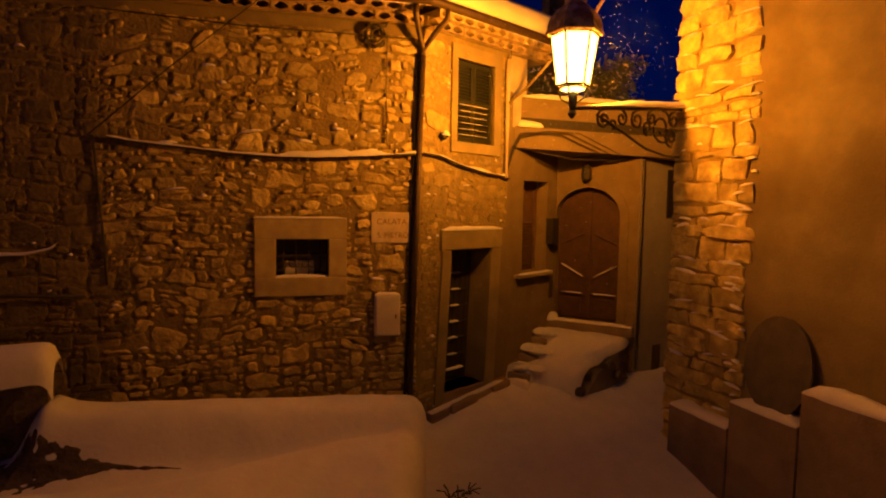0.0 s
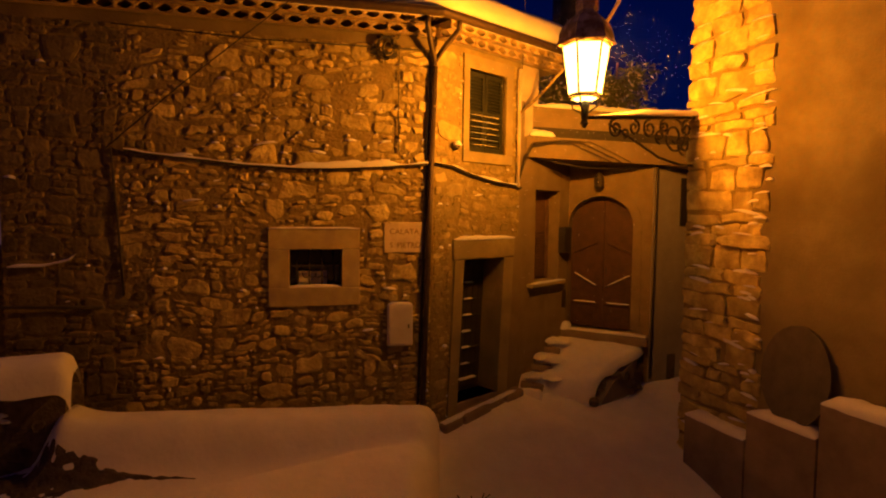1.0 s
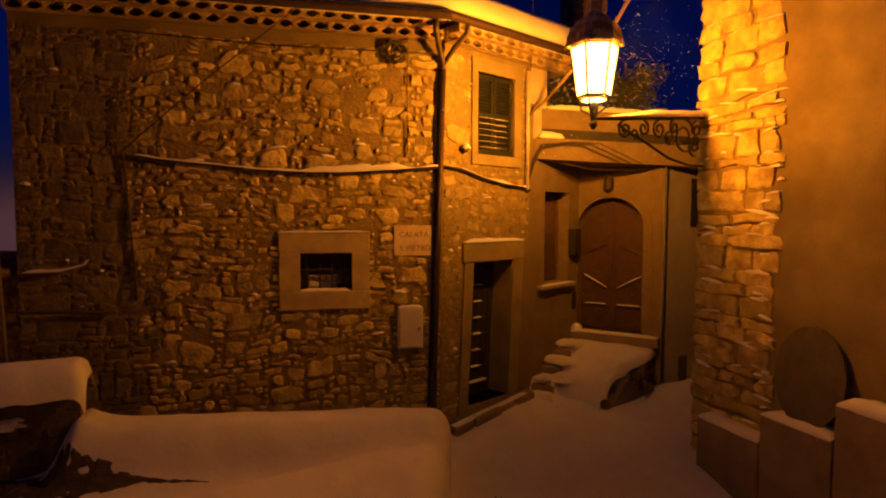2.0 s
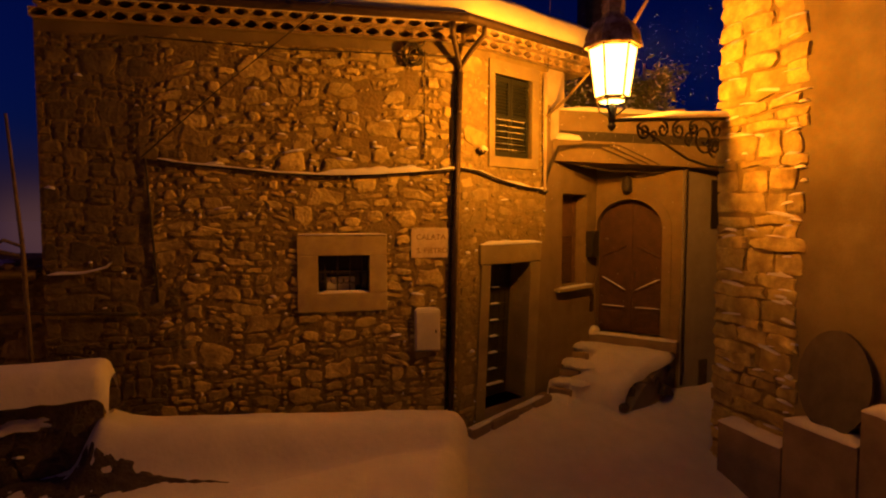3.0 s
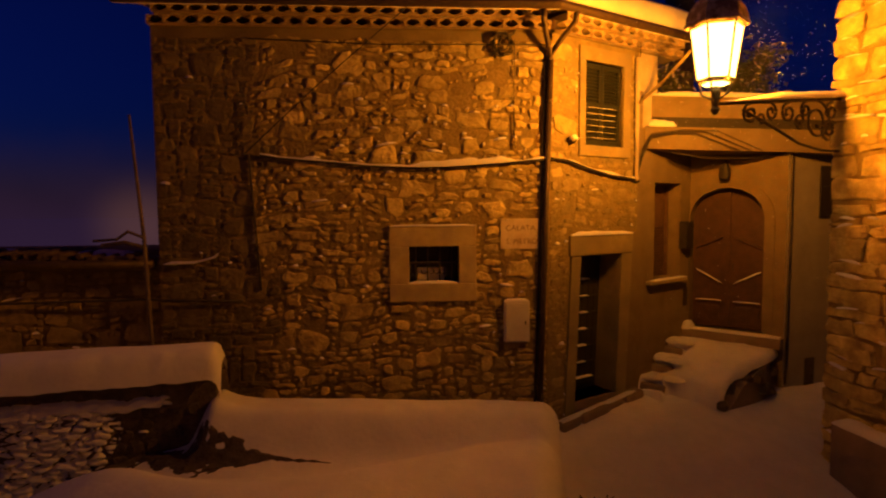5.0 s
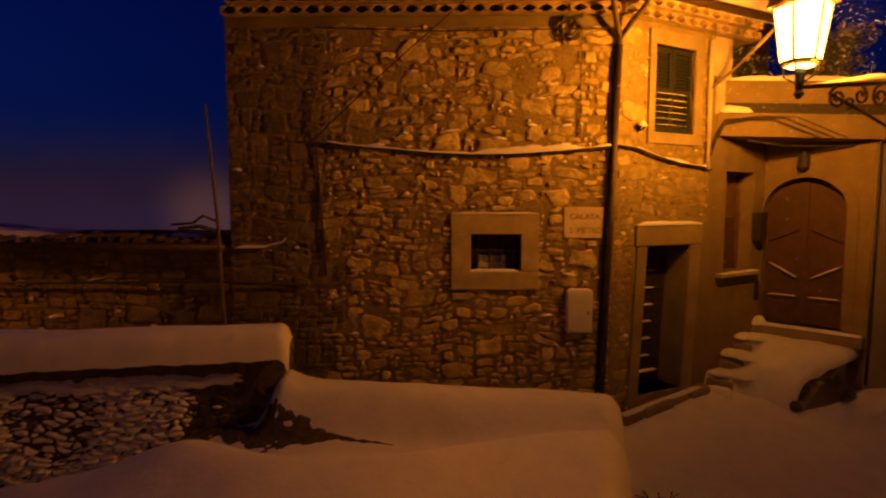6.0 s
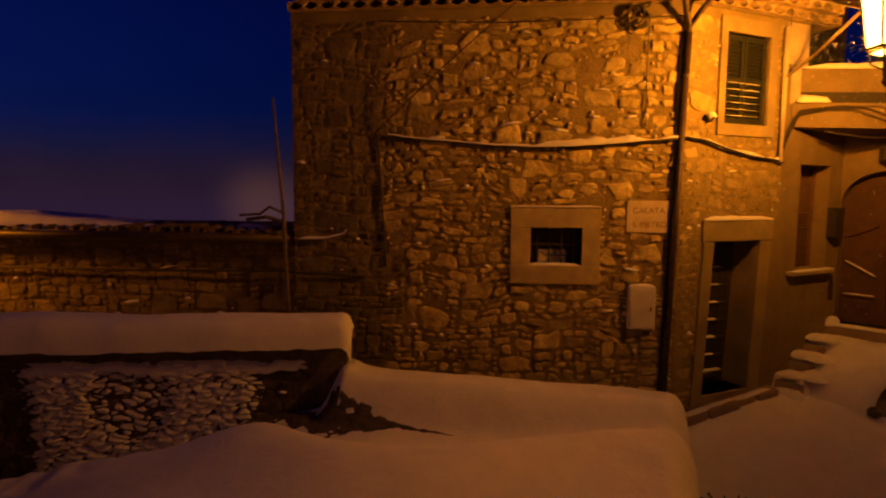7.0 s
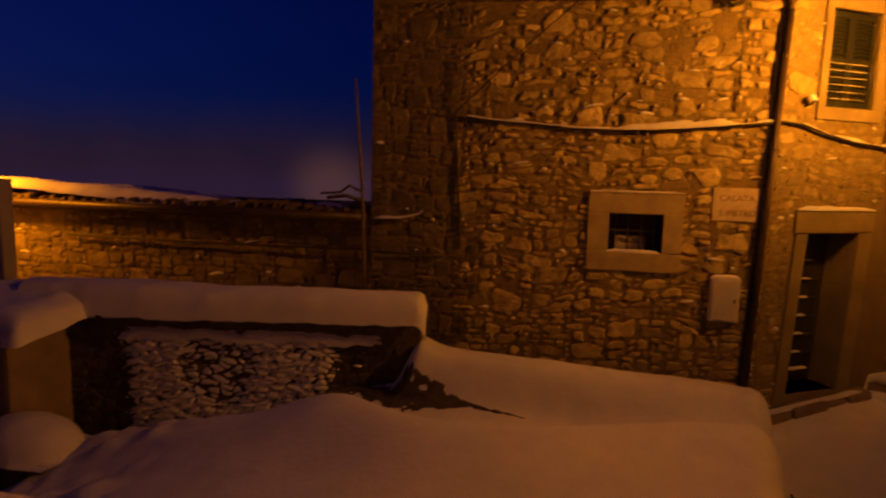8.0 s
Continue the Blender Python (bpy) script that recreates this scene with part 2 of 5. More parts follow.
def packed(x0, x1, z0, z1, cell, sizes, holes, rng, warp=0.05, jitter=0.02):
    """Outlines of roughly squared rubble of many sizes, fitted together without through courses."""
    nx, nz = int(round((x1 - x0) / cell[0])), int(round((z1 - z0) / cell[1]))
    cx, cz = (x1 - x0) / nx, (z1 - z0) / nz
    used = set()
    for i in range(nx):
        for j in range(nz):
            x, z = x0 + (i + 0.5) * cx, z0 + (j + 0.5) * cz
            if any(h[0] < x < h[2] and h[1] < z < h[3] for h in holes):
                used.add((i, j))

    def corner_at(i, j):
        x, z = x0 + i * cx, z0 + j * cz
        fade = min(1.0, i / 2, (nx - i) / 2)
        return x + fade * warp * n3(x, z, 2.1, 1.0), z + warp * (1.6 * n3(x, z, 1.3, 5.0) + 0.6 * n3(x, z, 4.0, 8.0))

    cells = []
    spots = [(i, j) for j in range(nz) for i in range(nx)]
    first = rng.sample(spots, len(spots) * 2 // 5)
    for turn, order in enumerate((first, spots)):
        for i, j in order:
            if (i, j) in used:
                continue
            wide, tall = rng.choice(sizes if turn == 0 else [(2, 1), (3, 2), (2, 2), (3, 2), (3, 1)])
            while wide > 1 or tall > 1:
                block = [(i + a, j + b) for a in range(wide) for b in range(tall)]
                if all(c not in used and c[0] < nx and c[1] < nz for c in block):
                    break
                if tall == 1 or (wide > tall and rng.random() < 0.5):
                    wide -= 1
                else:
                    tall -= 1
            block = [(i + a, j + b) for a in range(wide) for b in range(tall)]
            used.update(block)
            poly = [corner_at(i, j), corner_at(i + wide, j), corner_at(i + wide, j + tall), corner_at(i, j + tall)]
            poly = [(p[0] + rng.uniform(-1, 1) * jitter, p[1] + rng.uniform(-1, 1) * jitter) for p in poly]
            if rng.random() < 0.45:
                c = rng.randrange(4)
                a, p, b = poly[c - 1], poly[c], poly[(c + 1) % 4]
                k, q = rng.uniform(0.15, 0.45), rng.uniform(0.15, 0.45)
                poly[c:c + 1] = [(p[0] + k * (a[0] - p[0]), p[1] + k * (a[1] - p[1])), (p[0] + q * (b[0] - p[0]), p[1] + q * (b[1] - p[1]))]
            elif wide > 2 and rng.random() < 0.5:
                k = rng.uniform(0.3, 0.7)
                top = tuple(poly[3][c] + k * (poly[2][c] - poly[3][c]) + (rng.uniform(0.0, 0.035) if c else 0) for c in (0, 1))
                poly.insert(3, top)
            cells.append(poly)
    return cells


def broken(cells, rng, share=0.4, lost=0.05):
    """Splits a share of the stones into smaller ones and leaves a few out, so that sizes vary."""
    out = []
    for poly in cells:
        if rng.random() < lost:
            continue
        if rng.random() > share:
            out.append(poly)
            continue
        cx, cz = sum(p[0] for p in poly) / len(poly), sum(p[1] for p in poly) / len(poly)
        a = rng.choice((rng.gauss(0, 0.25), rng.gauss(math.pi / 2, 0.3)))
        n = (-math.sin(a), math.cos(a))
        p = (cx + rng.uniform(-0.03, 0.03), cz + rng.uniform(-0.03, 0.03))
        for half in (clip(poly, p, n), clip(poly, p, (-n[0], -n[1]))):
            if len(half) >= 3:
                out.append(half)
    return out


def stone_shape(poly, gap, proud, rng, rough=0.1, corner=0.16, flat=0.8, tilt=0.5):
    """Vertices and faces of one rounded stone with its foot in the mortar and its face to -y."""
    cx, cz = sum(p[0] for p in poly) / len(poly), sum(p[1] for p in poly) / len(poly)
    ring = []
    for i, a in enumerate(poly):
        b = poly[(i + 1) % len(poly)]
        long = math.hypot(b[0] - a[0], b[1] - a[1])
        if long < 0.012:
            continue
        for k in (corner, 0.5, 1 - corner) if long > 0.09 else (corner, 1 - corner):
            off = rng.uniform(-rough, rough) * long * (0.7 if k == 0.5 else 0.35)
            ring.append((a[0] + k * (b[0] - a[0]) + off * (b[1] - a[1]) / long, a[1] + k * (b[1] - a[1]) - off * (b[0] - a[0]) / long))
    while len(ring) > 13:
        gaps = [math.hypot(ring[i][0] - ring[i - 1][0], ring[i][1] - ring[i - 1][1]) for i in range(len(ring))]
        ring.pop(gaps.index(min(gaps)))
    n = len(ring)
    if n < 4:
        return None
    r = sum(math.hypot(p[0] - cx, p[1] - cz) for p in ring) / n
    k = max(0.45, 1 - gap / r)
    wob = [1 + rng.uniform(-rough, rough) for _ in ring]
    tilt_x, tilt_z = rng.uniform(-tilt, tilt) * proud / r, rng.uniform(-tilt, tilt) * proud / r
    rings = []
    for shrink, y in ((1.0, 0.03), ((1.0 + flat) / 2, -proud * 0.62), (flat * 0.82, -proud)):
        row = []
        for p, q in zip(ring, wob):
            x, z = (p[0] - cx) * k * shrink * q, (p[1] - cz) * k * shrink * q
            lean = 0.0 if y > 0 else (tilt_x * x + tilt_z * z) + rng.uniform(-0.16, 0.16) * proud
            row.append((x + rng.uniform(-0.004, 0.004), y + lean, z))
        rings.append(row)
    verts = [v for rr in rings for v in rr] + [(0, -proud * rng.uniform(0.95, 1.15), 0)]
    faces = []
    for base in (0, n):
        faces += [(base + i, base + (i + 1) % n, base + n + (i + 1) % n, base + n + i) for i in range(n)]
    faces += [(2 * n + i, 2 * n + (i + 1) % n, 3 * n) for i in range(n)]
    if sum(p[0] * q[1] - q[0] * p[1] for p, q in zip(ring, ring[1:] + ring[:1])) < 0:
        faces = [f[::-1] for f in faces]
    return (cx, cz), verts, faces, r * k


def lay_stones(cells, gap, proud, wall, rng, keep, snow=None, snow_chance=0.0, frame_m=None, rough=0.06, mats=None, corner=0.16, flat=0.8, spread=1.9, smooth=False):
    """Stones on a wall part: those in the stretch keep are pieces of their own, the rest one mesh."""
    m_piece, m_rest = mats or (M_STONE, M_RUBBLE)
    rest_v, rest_f, count = [], [], 0
    for poly in cells:
        h = proud * rng.uniform(0.4, 1.5)
        made = stone_shape(poly, gap * rng.uniform(0.6, spread), h, rng, rough, corner, flat)
        if not made:
            continue
        (cx, cz), verts, faces, r = made
        if keep(cx, cz) and count < 300:
            mesh_object("stone", verts, faces, m_piece, wall, smooth, matrix=Matrix.Translation((cx, 0, cz)))
            count += 1
        else:
            base = len(rest_v)
            rest_v += [(v[0] + cx, v[1], v[2] + cz) for v in verts]
            rest_f += [tuple(i + base for i in f) for f in faces]
        if snow is not None and rng.random() < (snow_chance(cx, cz) if callable(snow_chance) else snow_chance) * (h / proud):
            top = max(v[2] for v in verts)
            snow_lump(snow, frame_m @ Vector((cx + r * rng.uniform(-0.3, 0.3), -h * 0.55, cz + top * 0.86)), frame_m @ Matrix.Rotation(rng.uniform(-0.2, 0.2), 4, "Y"), r * rng.uniform(0.45, 0.95), h * 0.5 + 0.016, rng.uniform(0.014, 0.034), rng)
    if rest_v:
        tagged(mesh_object("stonework", rest_v, rest_f, m_rest, wall, smooth), kind="stuff")


def courses(x0, x1, z0, z1, heights, widths, rng, ragged=0.0, tilt=0.03):
    """Outlines of roughly squared blocks laid in rows; ragged: how far the row ends stray past x1."""
    cells, z = [], z0
    while z < z1 - 0.06:
        h = min(rng.uniform(*heights), z1 - z)
        x, end = x0, x1 + rng.uniform(-0.3, 1.0) * ragged
        while x < end - 0.05:
            w = min(rng.uniform(*widths), end - x)
            if end - x - w < widths[0] * 0.6:
                w = end - x
            j = lambda: rng.uniform(-tilt, tilt) * h
            cells.append([(x + j(), z + j()), (x + w + j(), z + j()), (x + w + j(), z + h + j()), (x + j(), z + h + j())])
            if w < 0.3 and h > 0.22 and rng.random() < 0.35:
                q = cells.pop()
                m = rng.uniform(0.4, 0.6)
                a, b = [tuple(q[i][k] + m * (q[3 - i][k] - q[i][k]) for k in (0, 1)) for i in (0, 1)]
                cells += [[q[0], q[1], b, a], [a, b, q[2], q[3]]]
            x += w
        z += h
    return cells


def snow_lump(store, place, frame_m, a, b, c, rng):
    """A small flattened heap of snow into a store of vertices and faces."""
    verts, faces = store
    base, seg = len(verts), 7
    turn = frame_m.to_3x3()
    for ring_r, up in ((1.0, -0.3), (0.85, 0.5), (0.4, 1.0)):
        for k in range(seg):
            t = 2 * math.pi * k / seg
            f = ring_r * rng.uniform(0.8, 1.15)
            verts.append(place + turn @ Vector((a * f * math.cos(t), b * f * math.sin(t), c * up)))
    verts.append(place + turn @ Vector((0, 0, c * 1.05)))
    for s in (0, seg):
        faces.extend((base + s + k, base + s + (k + 1) % seg, base + s + seg + (k + 1) % seg, base + s + seg + k) for k in range(seg))
    faces.extend((base + 2 * seg + k, base + 2 * seg + (k + 1) % seg, base + 3 * seg) for k in range(seg))


def snow_object(name, store, label):
    ob = mesh_object(name, store[0], store[1], M_SNOW, smooth=True)
    return tagged(ob, label, "snow", kind="stuff")


def grid_sheet(name, x0, x1, y0, y1, nx, ny, height, mat, label, category, kind, place=None):
    verts, faces = [], []
    for j in range(ny + 1):
        for i in range(nx + 1):
            x, y = x0 + (x1 - x0) * i / nx, y0 + (y1 - y0) * j / ny
            if place:
                x, y = place(i / nx, j / ny)
            verts.append((x, y, height(x, y)))
    for j in range(ny):
        for i in range(nx):
            a = j * (nx + 1) + i
            faces.append((a, a + 1, a + nx + 2, a + nx + 1))
    return tagged(mesh_object(name, verts, faces, mat, smooth=True), label, category, kind=kind)


def ease(a, b, x):
    t = min(1.0, max(0.0, (x - a) / (b - a)))
    return t * t * (3 - 2 * t)


def snow_ridge(points, half, height, label, side=None, wander=2.5):
    """A continuous ridge of lying snow along a line; half: its half width."""
    verts, faces, pts, dense = [], [], [Vector(p) for p in points], []
    for a, b in zip(pts, pts[1:]):
        k = max(3, int((b - a).length / 0.05))
        dense += [a.lerp(b, i / k) for i in range(k)]
    dense.append(pts[-1])
    for i, p in enumerate(dense):
        way = (dense[min(i + 1, len(dense) - 1)] - dense[max(0, i - 1)])
        across = Vector((-way.y, way.x, 0)).normalized()
        end = min(1.0, 0.25 + 6 * min(i, len(dense) - 1 - i) / len(dense))
        h = height * end * (1 + 0.55 * n3(p.x + p.y, p.z, wander) + 0.3 * n3(p.x - p.y, p.z, wander * 4))
        w = half * (1 + 0.2 * n3(p.x + p.y, 5.0, wander * 2))
        for a, b in ((-1, -0.1), (-1.04, 0.35), (-0.7, 0.85), (0, 1.0), (0.7, 0.85), (1.0, 0.4), (1, -0.1)):
            verts.append(p + across * a * w + Vector((0, 0, b * h)))
    for i in range(len(dense) - 1):
        faces += [(i * 7 + k, i * 7 + k + 1, i * 7 + k + 8, i * 7 + k + 7) for k in range(6)]
    snow_object("snow_ledge", (verts, faces), label)


# ---- ground ----
def street_height(x, y):
    z = -0.08 + 0.25 * (y - 9.3) if y < 9.3 else -0.08 + 0.04 * min(y - 9.3, 4.0) - 2.0 * ease(16, 40, y)
    z = max(z, -1.9)
    near = 1.0 if abs(x) < 14 and abs(y) < 20 else 0.0
    return z + near * (0.035 * n3(x, y, 0.9) + 0.018 * n3(x, y, 2.7) + 0.006 * n3(x, y, 9.0))


def ground_place(u, v):
    s, t = 2 * u - 1, 2 * v - 1
    return (4 + 9 * s + 600 * math.copysign(max(0, abs(s) - 0.8) ** 2 * 25, s), 7 + 8 * t + 600 * math.copysign(max(0, abs(t) - 0.8) ** 2 * 25, t))


grid_sheet("ground", 0, 1, 0, 1, 150, 150, street_height, M_SNOW, "smooth untrodden snow covering the sloping street", "snowy ground", "structure", ground_place)

# terrace with its wind-blown snow
EDGE = lambda y: 1.24 + 0.24 * (y - 5.2)


def bank_height(x, y):
    base = 0.34 + 0.03 * n3(x, y, 0.8)
    base -= 1.2 * ease(-2.0, -8.6, x)
    crest_y = 5.2 + 0.75 * ease(-1.6, 0.7, x) + 0.3 * ease(-1.9, -3.2, x)
    z = base + 0.23 * math.exp(-((y - crest_y) / (0.36 if y > crest_y else 0.7)) ** 2)
    hollow = ease(1.7, -0.6, x) * (0.205 + 0.02 * ease(-0.5, -2.6, x))
    z -= hollow * math.exp(-((y - 6.36) / 0.38) ** 2)
    heap = math.exp(-((x + 3.2) / 0.55) ** 2 - ((y - 5.75) / 0.5) ** 2)
    z += 0.16 * heap
    if x > -2.95:
        cap = 0.62 - 0.04 * (x + 0.5) + 0.02 * n3(x, 3.1, 1.1)
        cap += 0.12 * math.exp(-max(0.0, x + 2.54) / 0.18)
        z = z + (cap - z) * ease(6.58, 7.0, y) * ease(-2.92, -2.54, x)
    z += 0.012 * n3(x, y, 3.2) + 0.005 * n3(x, y, 8.0)
    lumps = ease(-4.2, -5.4, x) * ease(6.9, 6.0, y)
    z += lumps * 0.13 * abs(n3(x, y, 2.6, 4.0))
    z -= 0.32 * ease(-6.3, -7.1, x) * ease(4.3, 5.2, y)
    d = EDGE(y) - x
    if y > 7.2:
        d = min(d, (7.56 - y) * 1.4) if x > -2.7 else d
    r = 0.36
    if d < r:
        k = max(0.0, d) / r
        z -= 0.52 * (1 - math.sqrt(max(0.0, 1 - (1 - k) ** 2)))
        if d <= 0.001:
            z = street_height(x, y) - 0.1
    return z


def bank_place(u, v):
    y = 1.2 + (7.56 - 1.2) * (1 - (1 - v) ** 1.25)
    x = -10.5 + (EDGE(y) + 10.5) * (1 - (1 - u) ** 1.6)
    return x, y


grid_sheet("snow_bank", 0, 1, 0, 1, 190, 110, bank_height, M_SNOW, "deep wind-blown snow drift over a terrace and its parapet", "snow drift", "stuff", bank_place)


# retaining wall under the snow
def retaining_wall():
    t = thing("retaining_wall", "rough dark stone retaining wall under deep snow", "wall", kind="structure")
    bm = bmesh.new()
    a, b = Vector((EDGE(1.0) - 0.2, 1.0, 0)), Vector((EDGE(7.3) - 0.2, 7.3, 0))
    prof = []
    for p in (a, b):
        prof.append([bm.verts.new((p.x + dx, p.y, z)) for dx, z in ((0, -2.2), (0, -0.15), (-0.5, -0.15), (-0.5, -2.2))])
    for k in range(4):
        bm.faces.new((prof[0][k], prof[0][(k + 1) % 4], prof[1][(k + 1) % 4], prof[1][k]))
    bm.faces.new(prof[0])
    bm.faces.new(prof[1][::-1])
    part("wall", bm, M_DARKSTONE, t)
    part("parapet", box((-2.7, 7.02, -1.6), (EDGE(7.3) - 0.55, 7.4, 0.25)), M_DARKSTONE, t)


retaining_wall()

# ---- the stone house ----
W0, A, B, C, E = (-3.77, 8.5), (1.88, 8.5), (3.65, 9.5), (5.08, 10.49), (6.2, 9.4)
rng = random.Random(7)
wall_snow = ([], [])
house = thing("stone_house", "old rubble stone village house with snow on its tiled roof", "house")
EAVE = 5.62

F1 = wall_frame(W0, A)
w1 = length(W0, A)
WIN = (3.565, 1.96, 4.3, 2.51)
front = part("front_wall", wall_with_holes(w1, -1.4, EAVE, [WIN], 0.55), M_MORTAR, house, "rubble stone front wall", matrix=F1)
F2 = wall_frame(A, B)
w2 = length(A, B)
DOOR = (0.52, 0.0, 1.68, 2.31)
LEAN = 0.054
SHUT = (0.74, 4.03, 1.62, 5.32)
side = part("corner_wall", wall_with_holes(w2, -1.4, EAVE, [DOOR, SHUT], 0.8), M_MORTAR, house, "rubble stone wall beside the corner", matrix=F2)
part("left_end_wall", box((0.004, 0.55, -1.4), (0.5, 4.6, EAVE)), M_MORTAR, house, matrix=F1)
part("back_wall", box((0.0, 4.6, -1.4), (w1 + 2.0, 5.0, EAVE)), M_MORTAR, house, matrix=F1)


def ring_frame(x0, z0, x1, z1, band, lo, hi, bands=None):
    """Four dressed blocks round an opening, in wall coordinates: lintel, sill and two jambs."""
    t, b, l, r = bands or (band, band, band, band)
    return [((x0 - l, lo, z1), (x1 + r, hi, z1 + t)), ((x0 - l, lo, z0 - b), (x1 + r, hi, z0)), ((x0 - l, lo, z0), (x0, hi, z1)), ((x1, lo, z0), (x1 + r, hi, z1))]


# small barred window in the front wall
small = part("window", box((WIN[0] - 0.02, 0.3, WIN[1] - 0.02), (WIN[2] + 0.02, 0.34, WIN[3] + 0.02)), M_GLASS_DARK, front, "small barred window in a dressed stone surround")
for i, (lo, hi) in enumerate(ring_frame(*WIN, 0.3, -0.045, 0.3, (0.3, 0.27, 0.29, 0.26))):
    part(("lintel", "sill", "jamb", "jamb")[i], box(lo, (hi[0], hi[1] - 0.004 * i, hi[2]), 0.012), M_DRESSED, small, "dressed limestone block")
for k in range(4):
    x = WIN[0] + 0.1 + 0.178 * k
    part("bar", tube([(x, 0.1, WIN[1] + 0.01), (x, 0.1, WIN[3] - 0.01)], 0.011, 6), M_IRON, small)
    if k in (1, 2):
        for s in (-1, 1):
            curl = [(x + s * 0.05 * (1 - math.cos(a)), 0.1, WIN[1] + 0.2 - 0.07 * math.sin(a)) for a in (i * math.pi / 6 for i in range(7))]
            part("scroll", tube(curl, 0.008, 5), M_IRON, small)
part("crossbar", box((WIN[0], 0.09, 2.25), (WIN[2], 0.112, 2.275)), M_IRON, small)
part("inner_curtain", box((WIN[0] + 0.12, 0.2, WIN[1] + 0.0), (WIN[2] - 0.2, 0.25, WIN[1] + 0.22), 0.02), M_WHITE, small, "pale lower curtain")

holes1 = [(WIN[0] - 0.29, WIN[1] - 0.27, WIN[2] + 0.26, WIN[3] + 0.3), (5.0, 2.45, 5.65, 2.91), (4.95, 1.0, 5.38, 1.76)]
RUBBLE_SIZES = [(3, 2), (3, 2), (4, 2), (4, 3), (5, 3), (3, 3), (4, 2), (2, 2), (3, 1), (5, 2), (2, 1), (5, 3), (4, 1)]
QUOIN_SIZES = [(3, 3), (4, 3), (5, 3), (4, 4), (3, 2), (5, 4), (2, 3)]


def drift_zone(x, z):
    """Driven snow clings mostly to the stones above the cable."""
    return 0.05 + 0.9 * math.exp(-((x - 4.1) / 1.1) ** 2 - ((z - 4.0) / 0.4) ** 2)


seam, z = [], -0.6
while z < EAVE:
    h = rng.uniform(0.22, 0.48)
    seam.append((z, z + h, rng.uniform(1.25, 1.75)))
    z += h
cells = packed(1.2, w1, -0.6, EAVE - 0.14, (0.1, 0.086), RUBBLE_SIZES, holes1 + [(1.0, a, x, b) for a, b, x in seam], rng, 0.08, 0.02)
lay_stones(broken(cells, rng, 0.09, 0.07), 0.018, 0.02, front, rng, lambda x, z: 2.2 < x and 1.6 < z < 5.0, wall_snow, drift_zone, F1, 0.14, None, 0.17, 0.9, 2.2)
# corner stones beyond the joint: darker stone, part of it painted-in light falloff
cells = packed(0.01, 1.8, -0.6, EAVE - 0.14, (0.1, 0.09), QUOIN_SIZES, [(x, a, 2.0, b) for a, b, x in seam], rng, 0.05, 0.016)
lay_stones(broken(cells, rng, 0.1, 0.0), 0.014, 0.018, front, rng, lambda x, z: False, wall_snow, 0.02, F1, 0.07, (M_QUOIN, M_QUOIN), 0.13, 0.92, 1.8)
part("eave_band", box((0.004, -0.008, EAVE - 0.14), (w1, 0.5, EAVE - 0.005)), M_OCHRE, front, "plain plaster strip under the eave")

# corner wall: door and shuttered window
def leaning(bm):
    """The doorway has settled out of true: its uprights lean a little."""
    for v in bm.verts:
        v.co.x += LEAN * (v.co.z - 1.15)
    return bm


door_part = part("door", leaning(box((DOOR[0] - 0.1, 0.44, DOOR[1] - 0.3), (DOOR[2] + 0.1, 0.5, DOOR[3]))), M_DARKWOOD, side, "dark plank entrance door in a stone surround")
for k in range(7):
    x = 0.62 + 0.137 * k
    part("plank", leaning(box((x, 0.425, DOOR[1] - 0.1), (x + 0.13, 0.44, DOOR[3] - 0.02), 0.005)), M_DARKWOOD, door_part)
for k in range(6):
    z = 0.42 + 0.28 * k
    part("rail", leaning(box((0.63, 0.4, z), (1.5, 0.426, z + 0.045), 0.006)), M_DARKWOOD, door_part)
part("bottom_rail", leaning(box((0.63, 0.395, 0.08), (1.5, 0.426, 0.2), 0.006)), M_DARKWOOD, door_part)
part("lintel", box((0.42, -0.05, DOOR[3]), (1.88, 0.44, DOOR[3] + 0.33), 0.025), M_SURROUND, side, "broad limestone lintel")
part("jamb", leaning(box((0.4, -0.035, -0.35), (0.61, 0.44, DOOR[3] - 0.003), 0.015)), M_SURROUND, side, "limestone door jamb")
part("jamb", leaning(box((1.565, -0.035, -0.2), (1.82, 0.44, DOOR[3] - 0.003), 0.015)), M_SURROUND, side, "limestone door jamb")
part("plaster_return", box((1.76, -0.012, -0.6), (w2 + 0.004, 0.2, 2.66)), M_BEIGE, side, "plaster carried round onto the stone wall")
part("doorstep", box((0.4, -0.02, -0.7), (1.7, 0.44, 0.0), 0.01), M_PLINTH, side, "worn stone door sill")
for x0, x1, out, rise in ((0.1, 0.5, 0.23, -0.01), (0.51, 1.12, 0.26, 0.012), (1.13, 1.5, 0.22, -0.015), (1.51, w2 - 0.06, 0.25, 0.01)):
    bm = box((x0, -out, -0.8), (x1, -0.022, -0.1 + rise), 0.045)
    for v in bm.verts:
        v.co.z += 0.1 * (v.co.x - 1.0) + 0.02 * n3(v.co.x, v.co.y, 5.0)
        v.co.y += 0.025 * n3(v.co.x, v.co.z, 4.0)
    part("kerb_stone", bm, M_PLINTH, side, "worn stone kerb dusted with snow")
win2 = part("window", box((SHUT[0], 0.12, SHUT[1]), (SHUT[2], 0.14, SHUT[3])), M_DARKWOOD, side, "upper window with closed dark green shutters")
